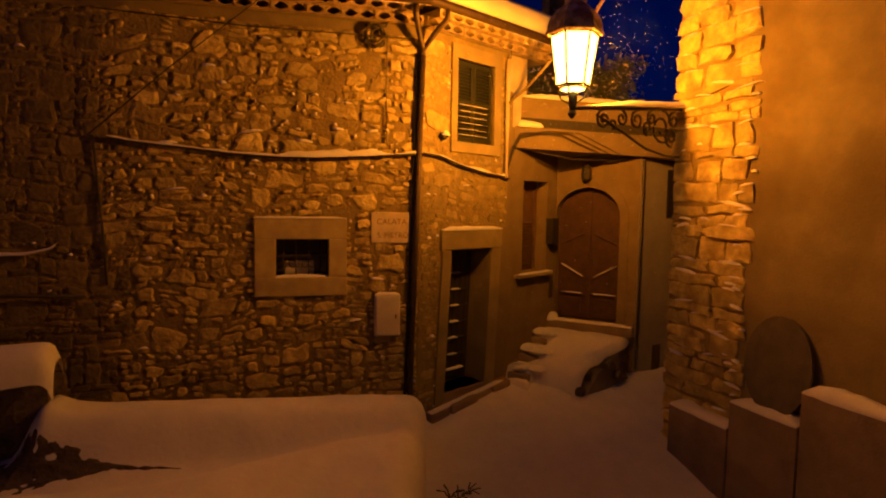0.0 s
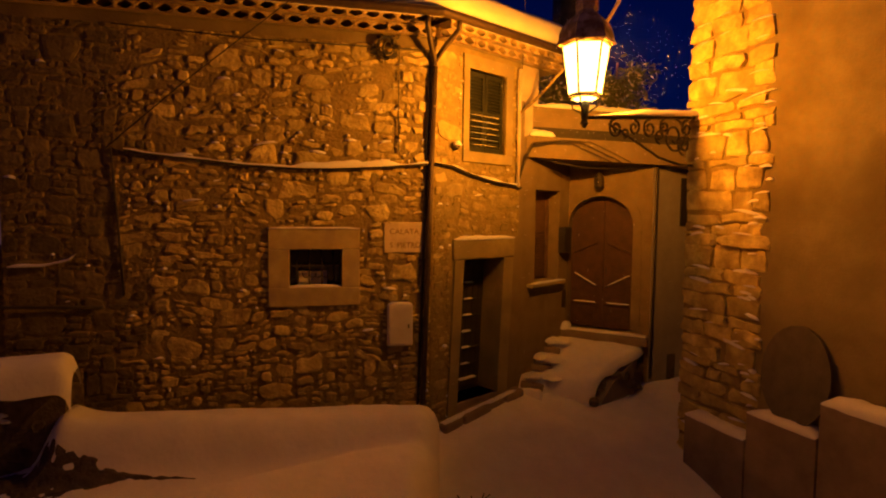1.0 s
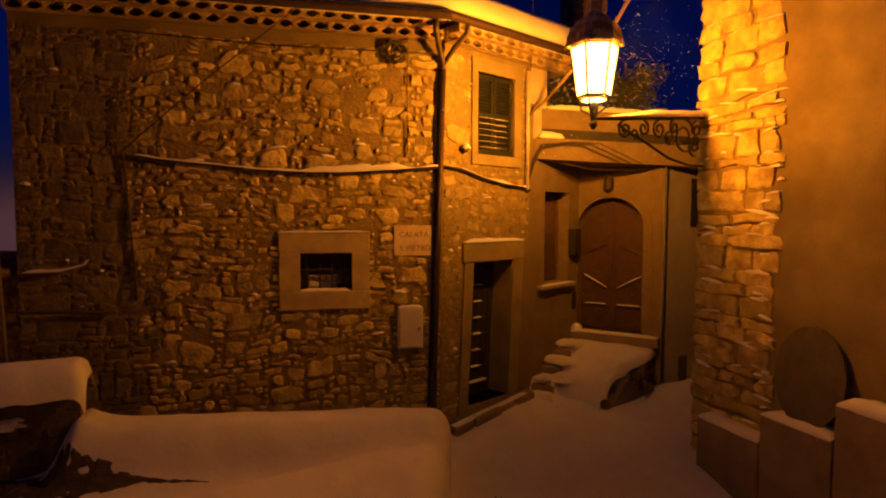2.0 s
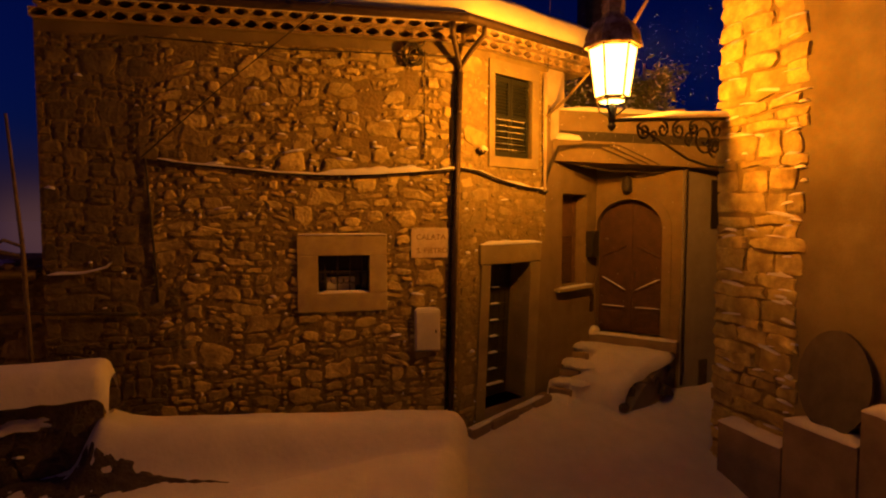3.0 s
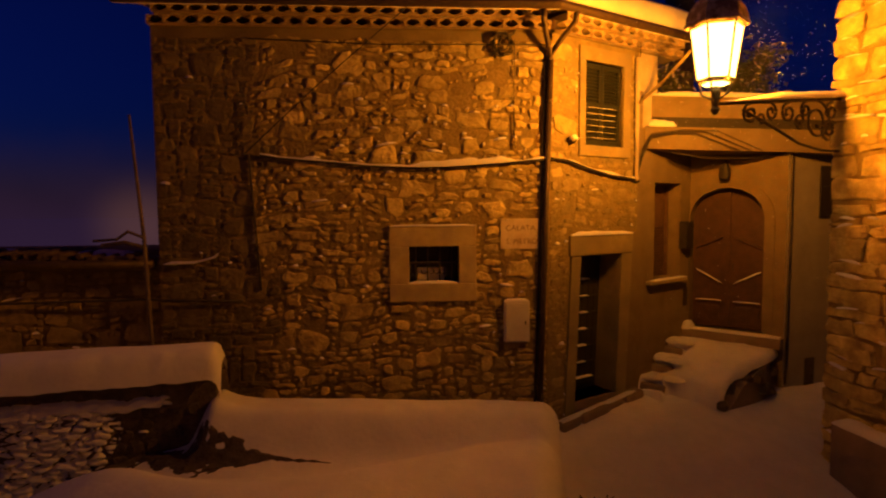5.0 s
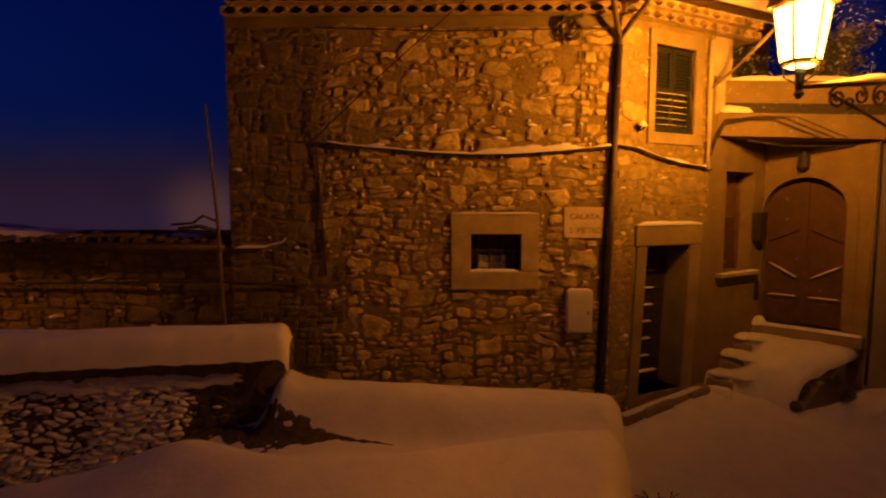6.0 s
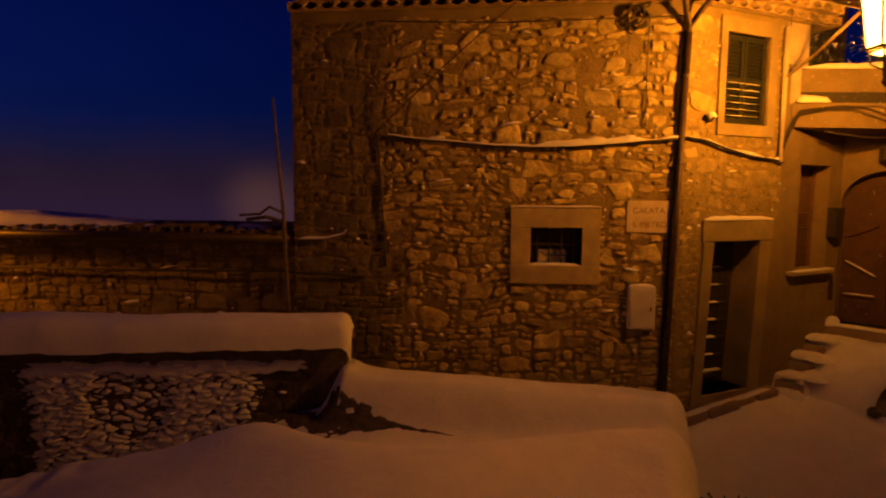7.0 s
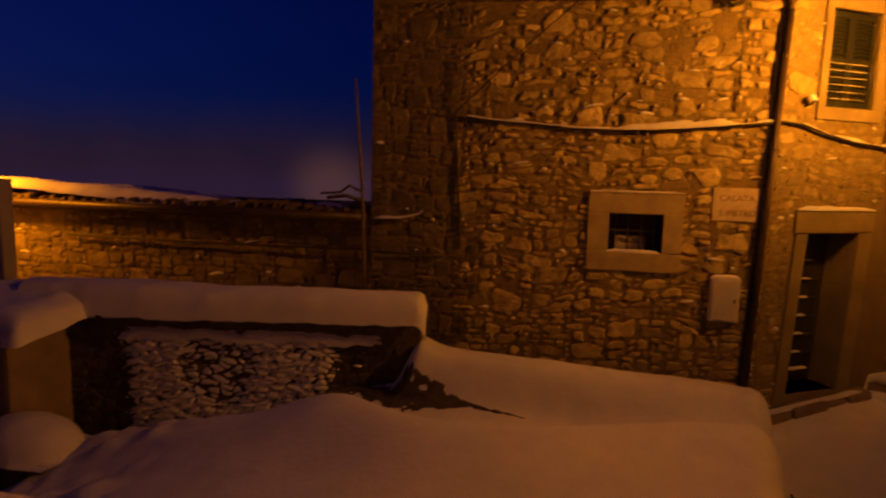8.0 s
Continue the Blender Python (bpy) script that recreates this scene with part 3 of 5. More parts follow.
for i, (lo, hi) in enumerate(ring_frame(*SHUT, 0.17, -0.04, 0.16, (0.21, 0.17, 0.13, 0.17))):
    part(("lintel", "sill", "jamb", "jamb")[i], box(lo, (hi[0], hi[1] - 0.004 * i, hi[2]), 0.01), M_SURROUND, win2, "pale stone window surround")
half = (SHUT[2] - SHUT[0]) / 2
for s in range(2):
    x0 = SHUT[0] + s * half + 0.006
    x1 = x0 + half - 0.012
    leaf = part("shutter", box((x0, 0.09, SHUT[1] + 0.01), (x1, 0.1, SHUT[3] - 0.01)), M_SHUTTER, win2, "dark green louvred shutter")
    for lo, hi in (((x0, 0.045, SHUT[1] + 0.01), (x0 + 0.055, 0.09, SHUT[3] - 0.01)), ((x1 - 0.055, 0.045, SHUT[1] + 0.01), (x1, 0.09, SHUT[3] - 0.01)),
                   ((x0 + 0.055, 0.046, SHUT[3] - 0.09), (x1 - 0.055, 0.09, SHUT[3] - 0.01)), ((x0 + 0.055, 0.046, SHUT[1] + 0.01), (x1 - 0.055, 0.09, SHUT[1] + 0.09)),
                   ((x0 + 0.055, 0.046, 4.62), (x1 - 0.055, 0.09, 4.7))):
        part("stile", box(lo, hi, 0.004), M_SHUTTER, leaf)
    for k in range(21):
        z = SHUT[1] + 0.11 + 0.052 * k
        if abs(z - 4.66) < 0.05 or z > SHUT[3] - 0.12:
            continue
        bm = bmesh.new()
        add_box(bm, (x0 + 0.055, -0.022, -0.004), (x1 - 0.055, 0.022, 0.004), 0, Matrix.Translation((0, 0.068, z)) @ Matrix.Rotation(radians(38), 4, "X"))
        part("louvre", bm, M_SHUTTER, leaf)

holes2 = [(0.4, -0.7, 2.1, DOOR[3] + 0.33), (SHUT[0] - 0.13, SHUT[1] - 0.17, SHUT[2] + 0.17, SHUT[3] + 0.21)]
cells = packed(0.0, w2, -0.6, EAVE - 0.1, (0.1, 0.086), RUBBLE_SIZES, holes2, rng, 0.07, 0.02)
# same rubble as the front, its colour darker against the close lantern
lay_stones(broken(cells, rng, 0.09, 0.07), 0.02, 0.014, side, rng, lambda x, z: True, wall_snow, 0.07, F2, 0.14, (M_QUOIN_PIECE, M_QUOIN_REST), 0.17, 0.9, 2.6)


# eave courses of half-round tiles, gutter and snowy roof
def mouth_tile(pitch, tall, deep):
    """One tile end set in mortar: a block with a lens-shaped mouth that runs back into it."""
    bm = bmesh.new()
    a, b = pitch / 2, tall
    outer = [(-a, 0), (-a * 0.35, 0), (0, 0), (a * 0.35, 0), (a, 0), (a, b * 0.55), (a, b), (a * 0.35, b), (0, b), (-a * 0.35, b), (-a, b), (-a, b * 0.55)]
    mouth = [(-a * 0.6, b * 0.26), (-a * 0.32, b * 0.13), (0, b * 0.06), (a * 0.32, b * 0.13), (a * 0.6, b * 0.26), (a * 0.9, b * 0.46), (a * 0.6, b * 0.74), (a * 0.3, b * 0.9), (0, b * 0.96), (-a * 0.3, b * 0.9), (-a * 0.6, b * 0.74), (-a * 0.9, b * 0.46)]
    o0, m0 = [bm.verts.new((x, 0, z)) for x, z in outer], [bm.verts.new((x, 0.006, z)) for x, z in mouth]
    o1, m1 = [bm.verts.new((x, deep, z)) for x, z in outer], [bm.verts.new((x * 0.8, deep * 0.95, z)) for x, z in mouth]
    n = len(outer)
    for k in range(n):
        j = (k + 1) % n
        bm.faces.new((o0[k], o0[j], m0[j], m0[k]))
        bm.faces.new((m0[k], m0[j], m1[j], m1[k]))
        bm.faces.new((o0[j], o0[k], o1[k], o1[j]))
    bm.faces.new(m1)
    return bm


def eave(parent, m, w, name):
    course = part("eave_course", box((0.0, -0.03, EAVE), (w, 0.5, EAVE + 0.012)), M_OCHRE, parent, "stepped eave of tile ends set in mortar", matrix=m)
    count = int(w / 0.235)
    pitch = w / count
    data = None
    for row, (out, z) in enumerate(((0.13, EAVE + 0.014), (0.25, EAVE + 0.136))):
        for k in range(count - row):
            x = pitch * (k + 0.5 + 0.5 * row)
            if data is None:
                first = part("tile", mouth_tile(pitch * 0.99, 0.12, 0.42), M_EAVE, course)
                data = first.data
            else:
                first = new("tile", data)
                first.parent = course
            first.matrix_basis = Matrix.Translation((x, -out + rng.uniform(-0.012, 0.012), z)) @ Matrix.Rotation(rng.uniform(-0.03, 0.03), 4, "Y")
    part("board", box((0.0, -0.36, EAVE + 0.262), (w, 0.4, EAVE + 0.29)), M_GUTTER, course, "dark boards over the tile ends")
    return course


eave(house, F1, w1, "front")
eave(house, F2, w2 + 1.0, "side")
part("upper_wall", box((w2 + 0.004, 0.012, 4.4), (w2 + 0.5, 0.7, EAVE - 0.004)), M_PLASTER, house, "plastered upper wall", matrix=F2)
ROOF_Z = EAVE + 0.27
p0, p1, p2, p3 = F1 @ Vector((-0.3, -0.4, 0)), F1 @ Vector((w1 + 0.06, -0.4, 0)), F2 @ Vector((w2 + 1.1, -0.4, 0)), F2 @ Vector((w2 + 1.1, 3.2, 0))
q0, q1 = F1 @ Vector((-0.3, 4.6, 0)), F1 @ Vector((w1 + 1.0, 4.6, 0))


def roof_slab(name, lift, thick, inset, mat, label):
    bm = bmesh.new()
    front_pts = [p0, p1, p2]
    back_pts = [q0, q1, p3]
    rows = []
    steps = 10
    for j in range(steps + 1):
        t = j / steps
        row = []
        pts = [a.lerp(b, t) for a, b in zip(front_pts, back_pts)]
        dense = []
        for a, b in zip(pts, pts[1:]):
            dense += [a.lerp(b, i / 16) for i in range(16)]
        dense.append(pts[-1])
        for p in dense:
            z = ROOF_Z + lift + 0.24 * 5 * t * (1 - 0.35 * t)
            if lift > 0.05:
                z += 0.03 * n3(p.x, p.y, 1.2)
                if j == 0:
                    z -= 0.14
            row.append(bm.verts.new((p.x, p.y, z)))
        rows.append(row)
    low = [[bm.verts.new(v.co - Vector((0, 0, thick))) for v in row] for row in rows]
    for rr, flip in ((rows, False), (low, True)):
        for a, b in zip(rr, rr[1:]):
            for i in range(len(a) - 1):
                f = (a[i], a[i + 1], b[i + 1], b[i])
                bm.faces.new(f[::-1] if flip else f)
    for a, b in ((rows[0], low[0]), (low[-1], rows[-1])):
        for i in range(len(a) - 1):
            bm.faces.new((a[i + 1], a[i], b[i], b[i + 1]))
    for i in (0, -1):
        for j in range(steps):
            f = (rows[j][i], rows[j + 1][i], low[j + 1][i], low[j][i])
            bm.faces.new(f if i == 0 else f[::-1])
    return bm


part("roof", roof_slab("roof", 0.04, 0.05, 0, M_TILE, ""), M_TILE, house, "clay tile roof under snow")
roof_snow = tagged(part("roof_snow", roof_slab("snow", 0.5, 0.45, 0, M_SNOW, ""), M_SNOW, None, smooth=True), "thick smooth snow lying on the house roof", "snow", kind="stuff")


def gutter():
    t = thing("gutter", "dark painted half-round metal gutter along the eave", "gutter")
    pts = [F1 @ Vector((-0.3, -0.46, ROOF_Z - 0.03)), F1 @ Vector((w1 + 0.02, -0.46, ROOF_Z - 0.03)), F2 @ Vector((w2 + 1.1, -0.46, ROOF_Z - 0.03))]
    part("trough", tube(pts, 0.065, 10), M_GUTTER, t)
    top = F1 @ Vector((w1 - 0.18, -0.42, ROOF_Z - 0.08))
    top2 = F2 @ Vector((0.12, -0.42, ROOF_Z - 0.08))
    mid = F1 @ Vector((w1 + 0.005, -0.06, 5.2))
    for p in (top, top2):
        part("outlet", tube([p, p + Vector((0, 0.02, -0.12)), p.lerp(mid, 0.5) + Vector((0, 0.05, 0)), mid + Vector((0, 0, 0.08)), mid], 0.042, 8), M_GUTTER, t, smooth=True)
    foot = F1 @ Vector((w1 - 0.165, -0.06, -0.8))
    part("downpipe", tube([mid, mid.lerp(foot, 0.5), foot], 0.045, 10), M_GUTTER, t, "brown metal downpipe", smooth=True)
    second = Vector((-0.07, 0.03, 0))
    part("conduit", tube([mid + second, foot + second], 0.022, 8), M_CABLE, t, "thin dark conduit", smooth=True)
    for z in (4.6, 3.4, 2.2, 1.0):
        c = mid.lerp(foot, (mid.z - z) / (mid.z - foot.z))
        part("clamp", tube([c, c + Vector((0, 0, 0.03))], 0.053, 10), M_GUTTER, t)
    return t


gutter()

# ---- plaster house with the arched door ----
house2 = thing("plaster_house", "pale plastered house with an arched wooden door", "house")
F3, w3 = wall_frame(B, C), length(B, C)
F4, w4 = wall_frame(C, E), length(C, E)
PW = (0.53, 1.79, 1.39, 3.49)
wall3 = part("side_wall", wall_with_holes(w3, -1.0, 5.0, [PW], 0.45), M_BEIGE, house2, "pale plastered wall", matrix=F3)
pw = part("window", box((PW[0], 0.3, PW[1]), (PW[2], 0.33, PW[3])), M_BROWN, wall3, "tall window with closed brown shutters")
for k in range(18):
    z = PW[1] + 0.06 + 0.05 * k
    bm = bmesh.new()
    add_box(bm, (PW[0] + 0.05, -0.02, -0.004), (PW[2] - 0.05, 0.02, 0.004), 0, Matrix.Translation((0, 0.285, z)) @ Matrix.Rotation(radians(38), 4, "X"))
    part("louvre", bm, M_BROWN, pw)
for lo, hi in (((PW[0], 0.24, PW[1]), (PW[0] + 0.05, 0.3, PW[3])), ((PW[2] - 0.05, 0.24, PW[1]), (PW[2], 0.3, PW[3])), ((PW[0] + 0.05, 0.243, PW[3] - 0.06), (PW[2] - 0.05, 0.3, PW[3]))):
    part("stile", box(lo, hi, 0.004), M_BROWN, pw)
part("sill", box((PW[0] - 0.24, -0.12, PW[1] - 0.07), (PW[2] + 0.08, 0.3, PW[1] - 0.004), 0.01), M_DRESSED, pw, "projecting stone sill")

# arched doorway
DA = (0.012, 0.82, 1.25, 2.84)
RISE = 0.56


def arch_outline(x0, z0, x1, zs, rise, n=14):
    pts = [(x0, z0), (x0, zs)]
    mid, r = (x0 + x1) / 2, (x1 - x0) / 2
    pts += [(mid - r * math.cos(math.pi * k / n), zs + rise * math.sin(math.pi * k / n)) for k in range(1, n)]
    return pts + [(x1, zs), (x1, z0)]


def extrude_outline(pts, y0, y1):
    bm = bmesh.new()
    a = [bm.verts.new((x, y0, z)) for x, z in pts]
    b = [bm.verts.new((x, y1, z)) for x, z in pts]
    bm.faces.new(a)
    bm.faces.new(b[::-1])
    for i in range(len(pts)):
        j = (i + 1) % len(pts)
        bm.faces.new((a[i], b[i], b[j], a[j]))
    return bm


def arch_wall(w, z0, z1, y0, y1, opening):
    """A wall with an arched opening: the outline runs round the opening from below."""
    pts = [(0, z0), (0, z1), (w, z1), (w, z0), (opening[-1][0], z0)] + opening[::-1] + [(opening[0][0], z0)]
    return extrude_outline(pts, y0, y1)


opening = arch_outline(*DA, RISE)
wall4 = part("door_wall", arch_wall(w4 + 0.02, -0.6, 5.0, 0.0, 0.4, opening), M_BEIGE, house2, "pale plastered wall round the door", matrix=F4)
part("inner_wall", box((-0.2, 0.41, -0.6), (w4 + 0.01, 0.6, 4.9)), M_GREY, house2, matrix=F4)
part("inner_wall", box((0.3, 0.46, -0.6), (w3, 0.6, 4.9)), M_GREY, house2, matrix=F3)
outer = arch_outline(DA[0] - 0.01, DA[1], DA[2] + 0.16, DA[3], RISE + 0.14)
inner = arch_outline(*DA, RISE)
bm = bmesh.new()
rows = [[bm.verts.new((x, y, z)) for x, z in pts] for pts, y in ((inner, 0.0), (inner, -0.03), (outer, -0.03), (outer, 0.0))]
for a, b in zip(rows, rows[1:]):
    for i in range(len(a) - 1):
        bm.faces.new((a[i], a[i + 1], b[i + 1], b[i]))
part("surround", bm, M_BEIGE, wall4, "flat stone band round the arch")
arch_door = part("arched_door", extrude_outline(arch_outline(DA[0] + 0.005, DA[1] + 0.01, DA[2] - 0.005, DA[3], RISE - 0.005), 0.2, 0.26), M_DOOR, wall4, "reddish wooden arched double door with carved panels")
midx = (DA[0] + DA[2]) / 2
part("cover_strip", box((midx - 0.035, 0.165, DA[1] + 0.02), (midx + 0.035, 0.2, DA[3] + RISE - 0.03), 0.008), M_DOOR, arch_door)
for s in (-1, 1):
    for z, slant in ((1.75, -1), (2.5, 1), (1.3, 0)):
        a, b = midx + s * 0.1, midx + s * 0.55
        bm = bmesh.new()
        bmw = [(a, z - 0.1 * (slant < 0) * 1.2, 0), (b, z + 0.12 * (slant < 0) - 0.2 * (slant > 0), 0)]
        add_tube(bm, [(bmw[0][0], 0.19, bmw[0][1]), (bmw[1][0], 0.19, bmw[1][1])], 0.03, 6)
        part("moulding", bm, M_DOOR, arch_door)
        if slant <= 0:
            snow_ridge([F4 @ Vector((x, 0.18, z + 0.02)) for x, z, _ in bmw], 0.018, 0.016, "snow caught on a door moulding")
    part("panel", box((midx + s * 0.34 - 0.2, 0.188, 0.92), (midx + s * 0.34 + 0.2, 0.2, 1.22), 0.01), M_DOOR, arch_door)
part("handle", tube([(midx + 0.1, 0.12, 1.9), (midx + 0.1, 0.12, 2.02)], 0.012, 6), M_IRON, arch_door)

# canopy over the door recess
can = thing("door_canopy", "flat plastered canopy slab over the recessed door", "canopy")
cl, cr = Vector((3.8, 9.58, 0)), Vector((7.0, 9.12, 0))
plan = [cl, cr, Vector((7.4, 11.2, 0)), Vector((5.1, 10.9, 0))]


def prism(plan, low, high):
    bm = bmesh.new()
    a = [bm.verts.new((p.x, p.y, low + dz)) for p, dz in plan]
    b = [bm.verts.new((p.x, p.y, high + dz)) for p, dz in plan]
    bm.faces.new(a[::-1])
    bm.faces.new(b)
    for i in range(len(plan)):
        j = (i + 1) % len(plan)
        bm.faces.new((a[i], a[j], b[j], b[i]))
    return bm


fall = [0.0, -0.13, -0.13, -0.05]
part("slab", prism(list(zip(plan, fall)), 4.05, 4.42), M_BEIGE, can)
inset = [p + Vector((0.06, 0.12, 0)) for p in plan]
part("shadow_gap", prism(list(zip(inset, fall)), 4.42, 4.6), M_CABLE, can, "dark recessed band")
part("upstand", prism(list(zip([p + Vector((0.0, 0.0, 0)) for p in inset], fall)), 4.6, 4.95), M_BEIGE, can, "low plaster upstand")

snow_ridge([Vector((3.95, 9.72, 4.945)), Vector((5.4, 9.5, 4.885)), Vector((6.95, 9.28, 4.815))], 0.1, 0.09, "soft line of snow along the canopy upstand", wander=1.6)
snow_ridge([Vector((3.85, 9.6, 4.425)), Vector((4.3, 9.54, 4.405))], 0.09, 0.1, "small drift of snow on the canopy corner", wander=3.0)

# wall of the passage beyond
G, H = (6.216, 9.384), (9.8, 10.3)
F5, w5 = wall_frame(G, H), length(G, H)
passage = tagged(part("wall_passage", box((0, 0, -1.0), (w5, 0.4, 4.3)), M_GREY, None, matrix=F5), "dull grey plastered wall of a side passage", "wall", kind="structure")
part("downpipe", tube([(6.24, 9.35, 0.0), (6.26, 9.36, 4.1)], 0.018, 8), M_BOARD, house2, "downpipe at the wall corner", smooth=True)


# platform and steps before the arched door
DOOR_MID, OUT, ALONG = Vector((5.64, 9.95)), Vector((-0.697, -0.716)), Vector((0.716, -0.697))


def by_door(a, d):
    p = DOOR_MID + ALONG * a + OUT * d
    return Vector((p.x, p.y, 0))


def right_end(d):
    return 0.74 - 0.5 * ease(0.4, 1.45, d)


STEP_EDGES = (0.72, 1.14, 1.56)


def platform():
    t = thing("door_steps", "snow-covered stone steps and landing before the arched door", "steps")
    plan = [by_door(0.72, 0.0), by_door(0.68, 0.6), by_door(0.46, 1.15), by_door(0.3, 1.45), by_door(-0.3, 1.35), by_door(-0.8, 0.7), by_door(-0.8, 0.0)]
    part("landing", prism(list(zip(plan, (0, -0.04, -0.34, -0.75, -0.75, -0.4, 0))), -1.0, 0.5), M_PLINTH, t, "rough masonry of the landing")
    part("threshold", box((-0.05, -0.2, 0.62), (w4 + 0.02, 0.2, 0.8), 0.02), M_PLINTH, t, "worn stone threshold", matrix=F4)
    for k in range(3):
        d = STEP_EDGES[k] + 0.03
        m = Matrix(((ALONG.x, -OUT.x, 0, 0), (ALONG.y, -OUT.y, 0, 0), (0, 0, 1, 0), (0, 0, 0, 1)))
        m.translation = by_door(-0.92 + 0.04 * k, d) + Vector((0, 0, 0.63 - 0.24 * k))
        part("step", box((-0.22, -0.05, -0.23), (0.3 - 0.05 * k, 0.3, -0.09), 0.035), M_PLINTH, t, "worn stone step", matrix=m)
    for k in range(9):
        d = 0.35 + 0.14 * k
        p = by_door(right_end(d) - 0.05 + rng.uniform(-0.03, 0.05), d)
        st = ([], [])
        snow_lump(st, Vector((p.x, p.y, rng.uniform(-0.1, 0.3) - 0.3 * ease(0.8, 1.5, d))), Matrix.Rotation(rng.uniform(0, 3), 4, "Z"), rng.uniform(0.1, 0.19), rng.uniform(0.08, 0.13), rng.uniform(0.08, 0.16), rng)
        mesh_object("stone", st[0], st[1], M_DARKSTONE, t)


platform()


def landing_height(a, d):
    flat = 0.64 + 0.03 * n3(a, d, 2.4)
    smooth = flat - 0.34 * ease(0.5, 1.35, d)
    front = 1.52 + 0.05 * n3(a, 0.0, 3.0) - d
    if front < 0.32:
        smooth -= 0.75 * (1 - math.sqrt(max(0.0, 1 - (1 - max(0.0, front) / 0.32) ** 2)))
    stair = flat - 0.24 * sum(ease(e - 0.04, e + 0.04, d + 0.05 * n3(a, e, 4.0)) for e in STEP_EDGES)
    mix = ease(-0.4, -0.68, a + 0.12 * n3(a, d, 3.0))
    z = smooth + (stair - smooth) * mix
    z += (0.12 * abs(n3(a, d, 2.0, 7.0)) + 0.03 * n3(a, d, 4.0, 2.0)) * ease(0.6, 1.1, d) + 0.012 * n3(a, d, 8.0)
    edge = right_end(d) - a
    if edge < 0.16:
        z -= 0.16 * (1 - math.sqrt(max(0.0, 1 - (1 - max(0.0, edge) / 0.16) ** 2)))
    return z


def landing_snow():
    verts, faces, nu, nv = [], [], 54, 84
    for j in range(nv + 1):
        d = 0.02 + 1.8 * j / nv
        for i in range(nu + 1):
            a = -0.95 - 0.3 * ease(0.2, 0.9, d) + (right_end(d) + 0.95 + 0.3 * ease(0.2, 0.9, d)) * (1 - (1 - i / nu) ** 1.4)
            p = by_door(a, d)
            z = max(landing_height(a, d), street_height(p.x, p.y) - 0.14)
            if i == 0 or j == nv:
                z = street_height(p.x, p.y) - 0.15
            verts.append((p.x, p.y, z))
    for j in range(nv):
        for i in range(nu):
            q = j * (nu + 1) + i
            faces.append((q, q + 1, q + nu + 2, q + nu + 1))
    tagged(mesh_object("landing_snow", verts, faces, M_SNOW, smooth=True), "soft snow heaped over the landing and its steps", "snow", kind="stuff")


landing_snow()
cushions = ([], [])
for k in range(3):
    for a, wide in ((-0.92 + rng.uniform(-0.06, 0.06), rng.uniform(0.2, 0.27)), (-0.66 + 0.05 * k, rng.uniform(0.18, 0.28))):
        snow_lump(cushions, by_door(a, STEP_EDGES[k] - 0.13 + rng.uniform(-0.03, 0.03)) + Vector((0, 0, 0.63 - 0.24 * k)), Matrix.Rotation(-0.77 + rng.uniform(-0.6, 0.6), 4, "Z"), wide, rng.uniform(0.17, 0.26), rng.uniform(0.035, 0.07), rng)
snow_lump(cushions, by_door(-0.74, 0.12) + Vector((0, 0, 0.82)), Matrix.Identity(4), 0.13, 0.11, 0.12, rng)
snow_object("step_snow", cushions, "rounded cushions of snow on the worn steps")

# ---- building on the other side of the street ----
PL, PR = (5.66, 7.5), (5.78, 6.3)
F6, w6 = wall_frame(PL, PR), length(PL, PR)
house3 = thing("ochre_house", "ochre plastered house with a rubble stone corner", "house")
pier = part("stone_corner", box((-0.14, 0, -1.6), (w6, 0.6, 9.0)), M_MORTAR, house3, "rough stone corner of the house", matrix=F6)
cells = courses(-0.17, w6 + 0.02, -0.6, 8.0, (0.11, 0.34), (0.38, 1.0), rng, 0.16, 0.12)
lay_stones(broken(cells, rng, 0.1, 0.0), 0.01, 0.045, pier, rng, lambda x, z: True, wall_snow, lambda x, z: 0.9 if x > 0.9 else 0.45, F6, 0.1, None, 0.09, 0.93)
for k in range(26):
    z = 0.5 + 0.2 * k + rng.uniform(-0.08, 0.08)
    x = rng.choice((rng.uniform(1.0, 1.3), rng.uniform(1.05, 1.25), rng.uniform(0.1, 0.9)))
    snow_lump(wall_snow, F6 @ Vector((x, -0.025, z)), F6 @ Matrix.Rotation(rng.uniform(-0.25, 0.25), 4, "Y"), rng.uniform(0.05, 0.15), 0.04, rng.uniform(0.014, 0.035), rng)
part("plaster_wall", box((w6 - 0.25, -0.004, -1.6), (w6 + 7.0, 0.6, 9.0)), M_OCHRE, house3, "stained ochre plaster wall", matrix=F6)
part("end_wall", box((0.0, 0.6, -1.6), (0.4, 6.0, 9.0)), M_MORTAR, house3, matrix=F6)
steps_z = [(0.22, 1.28, 0.18), (1.3, 2.26, 0.57), (2.28, 3.3, 1.0), (3.32, 4.4, 1.4), (4.42, 6.0, 1.8)]
for k, (x0, x1, z) in enumerate(steps_z):
    part("plinth", box((x0, -0.24, -1.8), (x1, 0.034, z - 0.05), 0.012), M_PLINTH, house3, "stepped cement plinth capped with snow", matrix=F6)
    snow_ridge([F6 @ Vector((x0 + 0.01, -0.11, z - 0.05)), F6 @ Vector((x1 - 0.01, -0.11, z - 0.05))], 0.135, 0.1, "band of snow on a stepped plinth", wander=1.5)


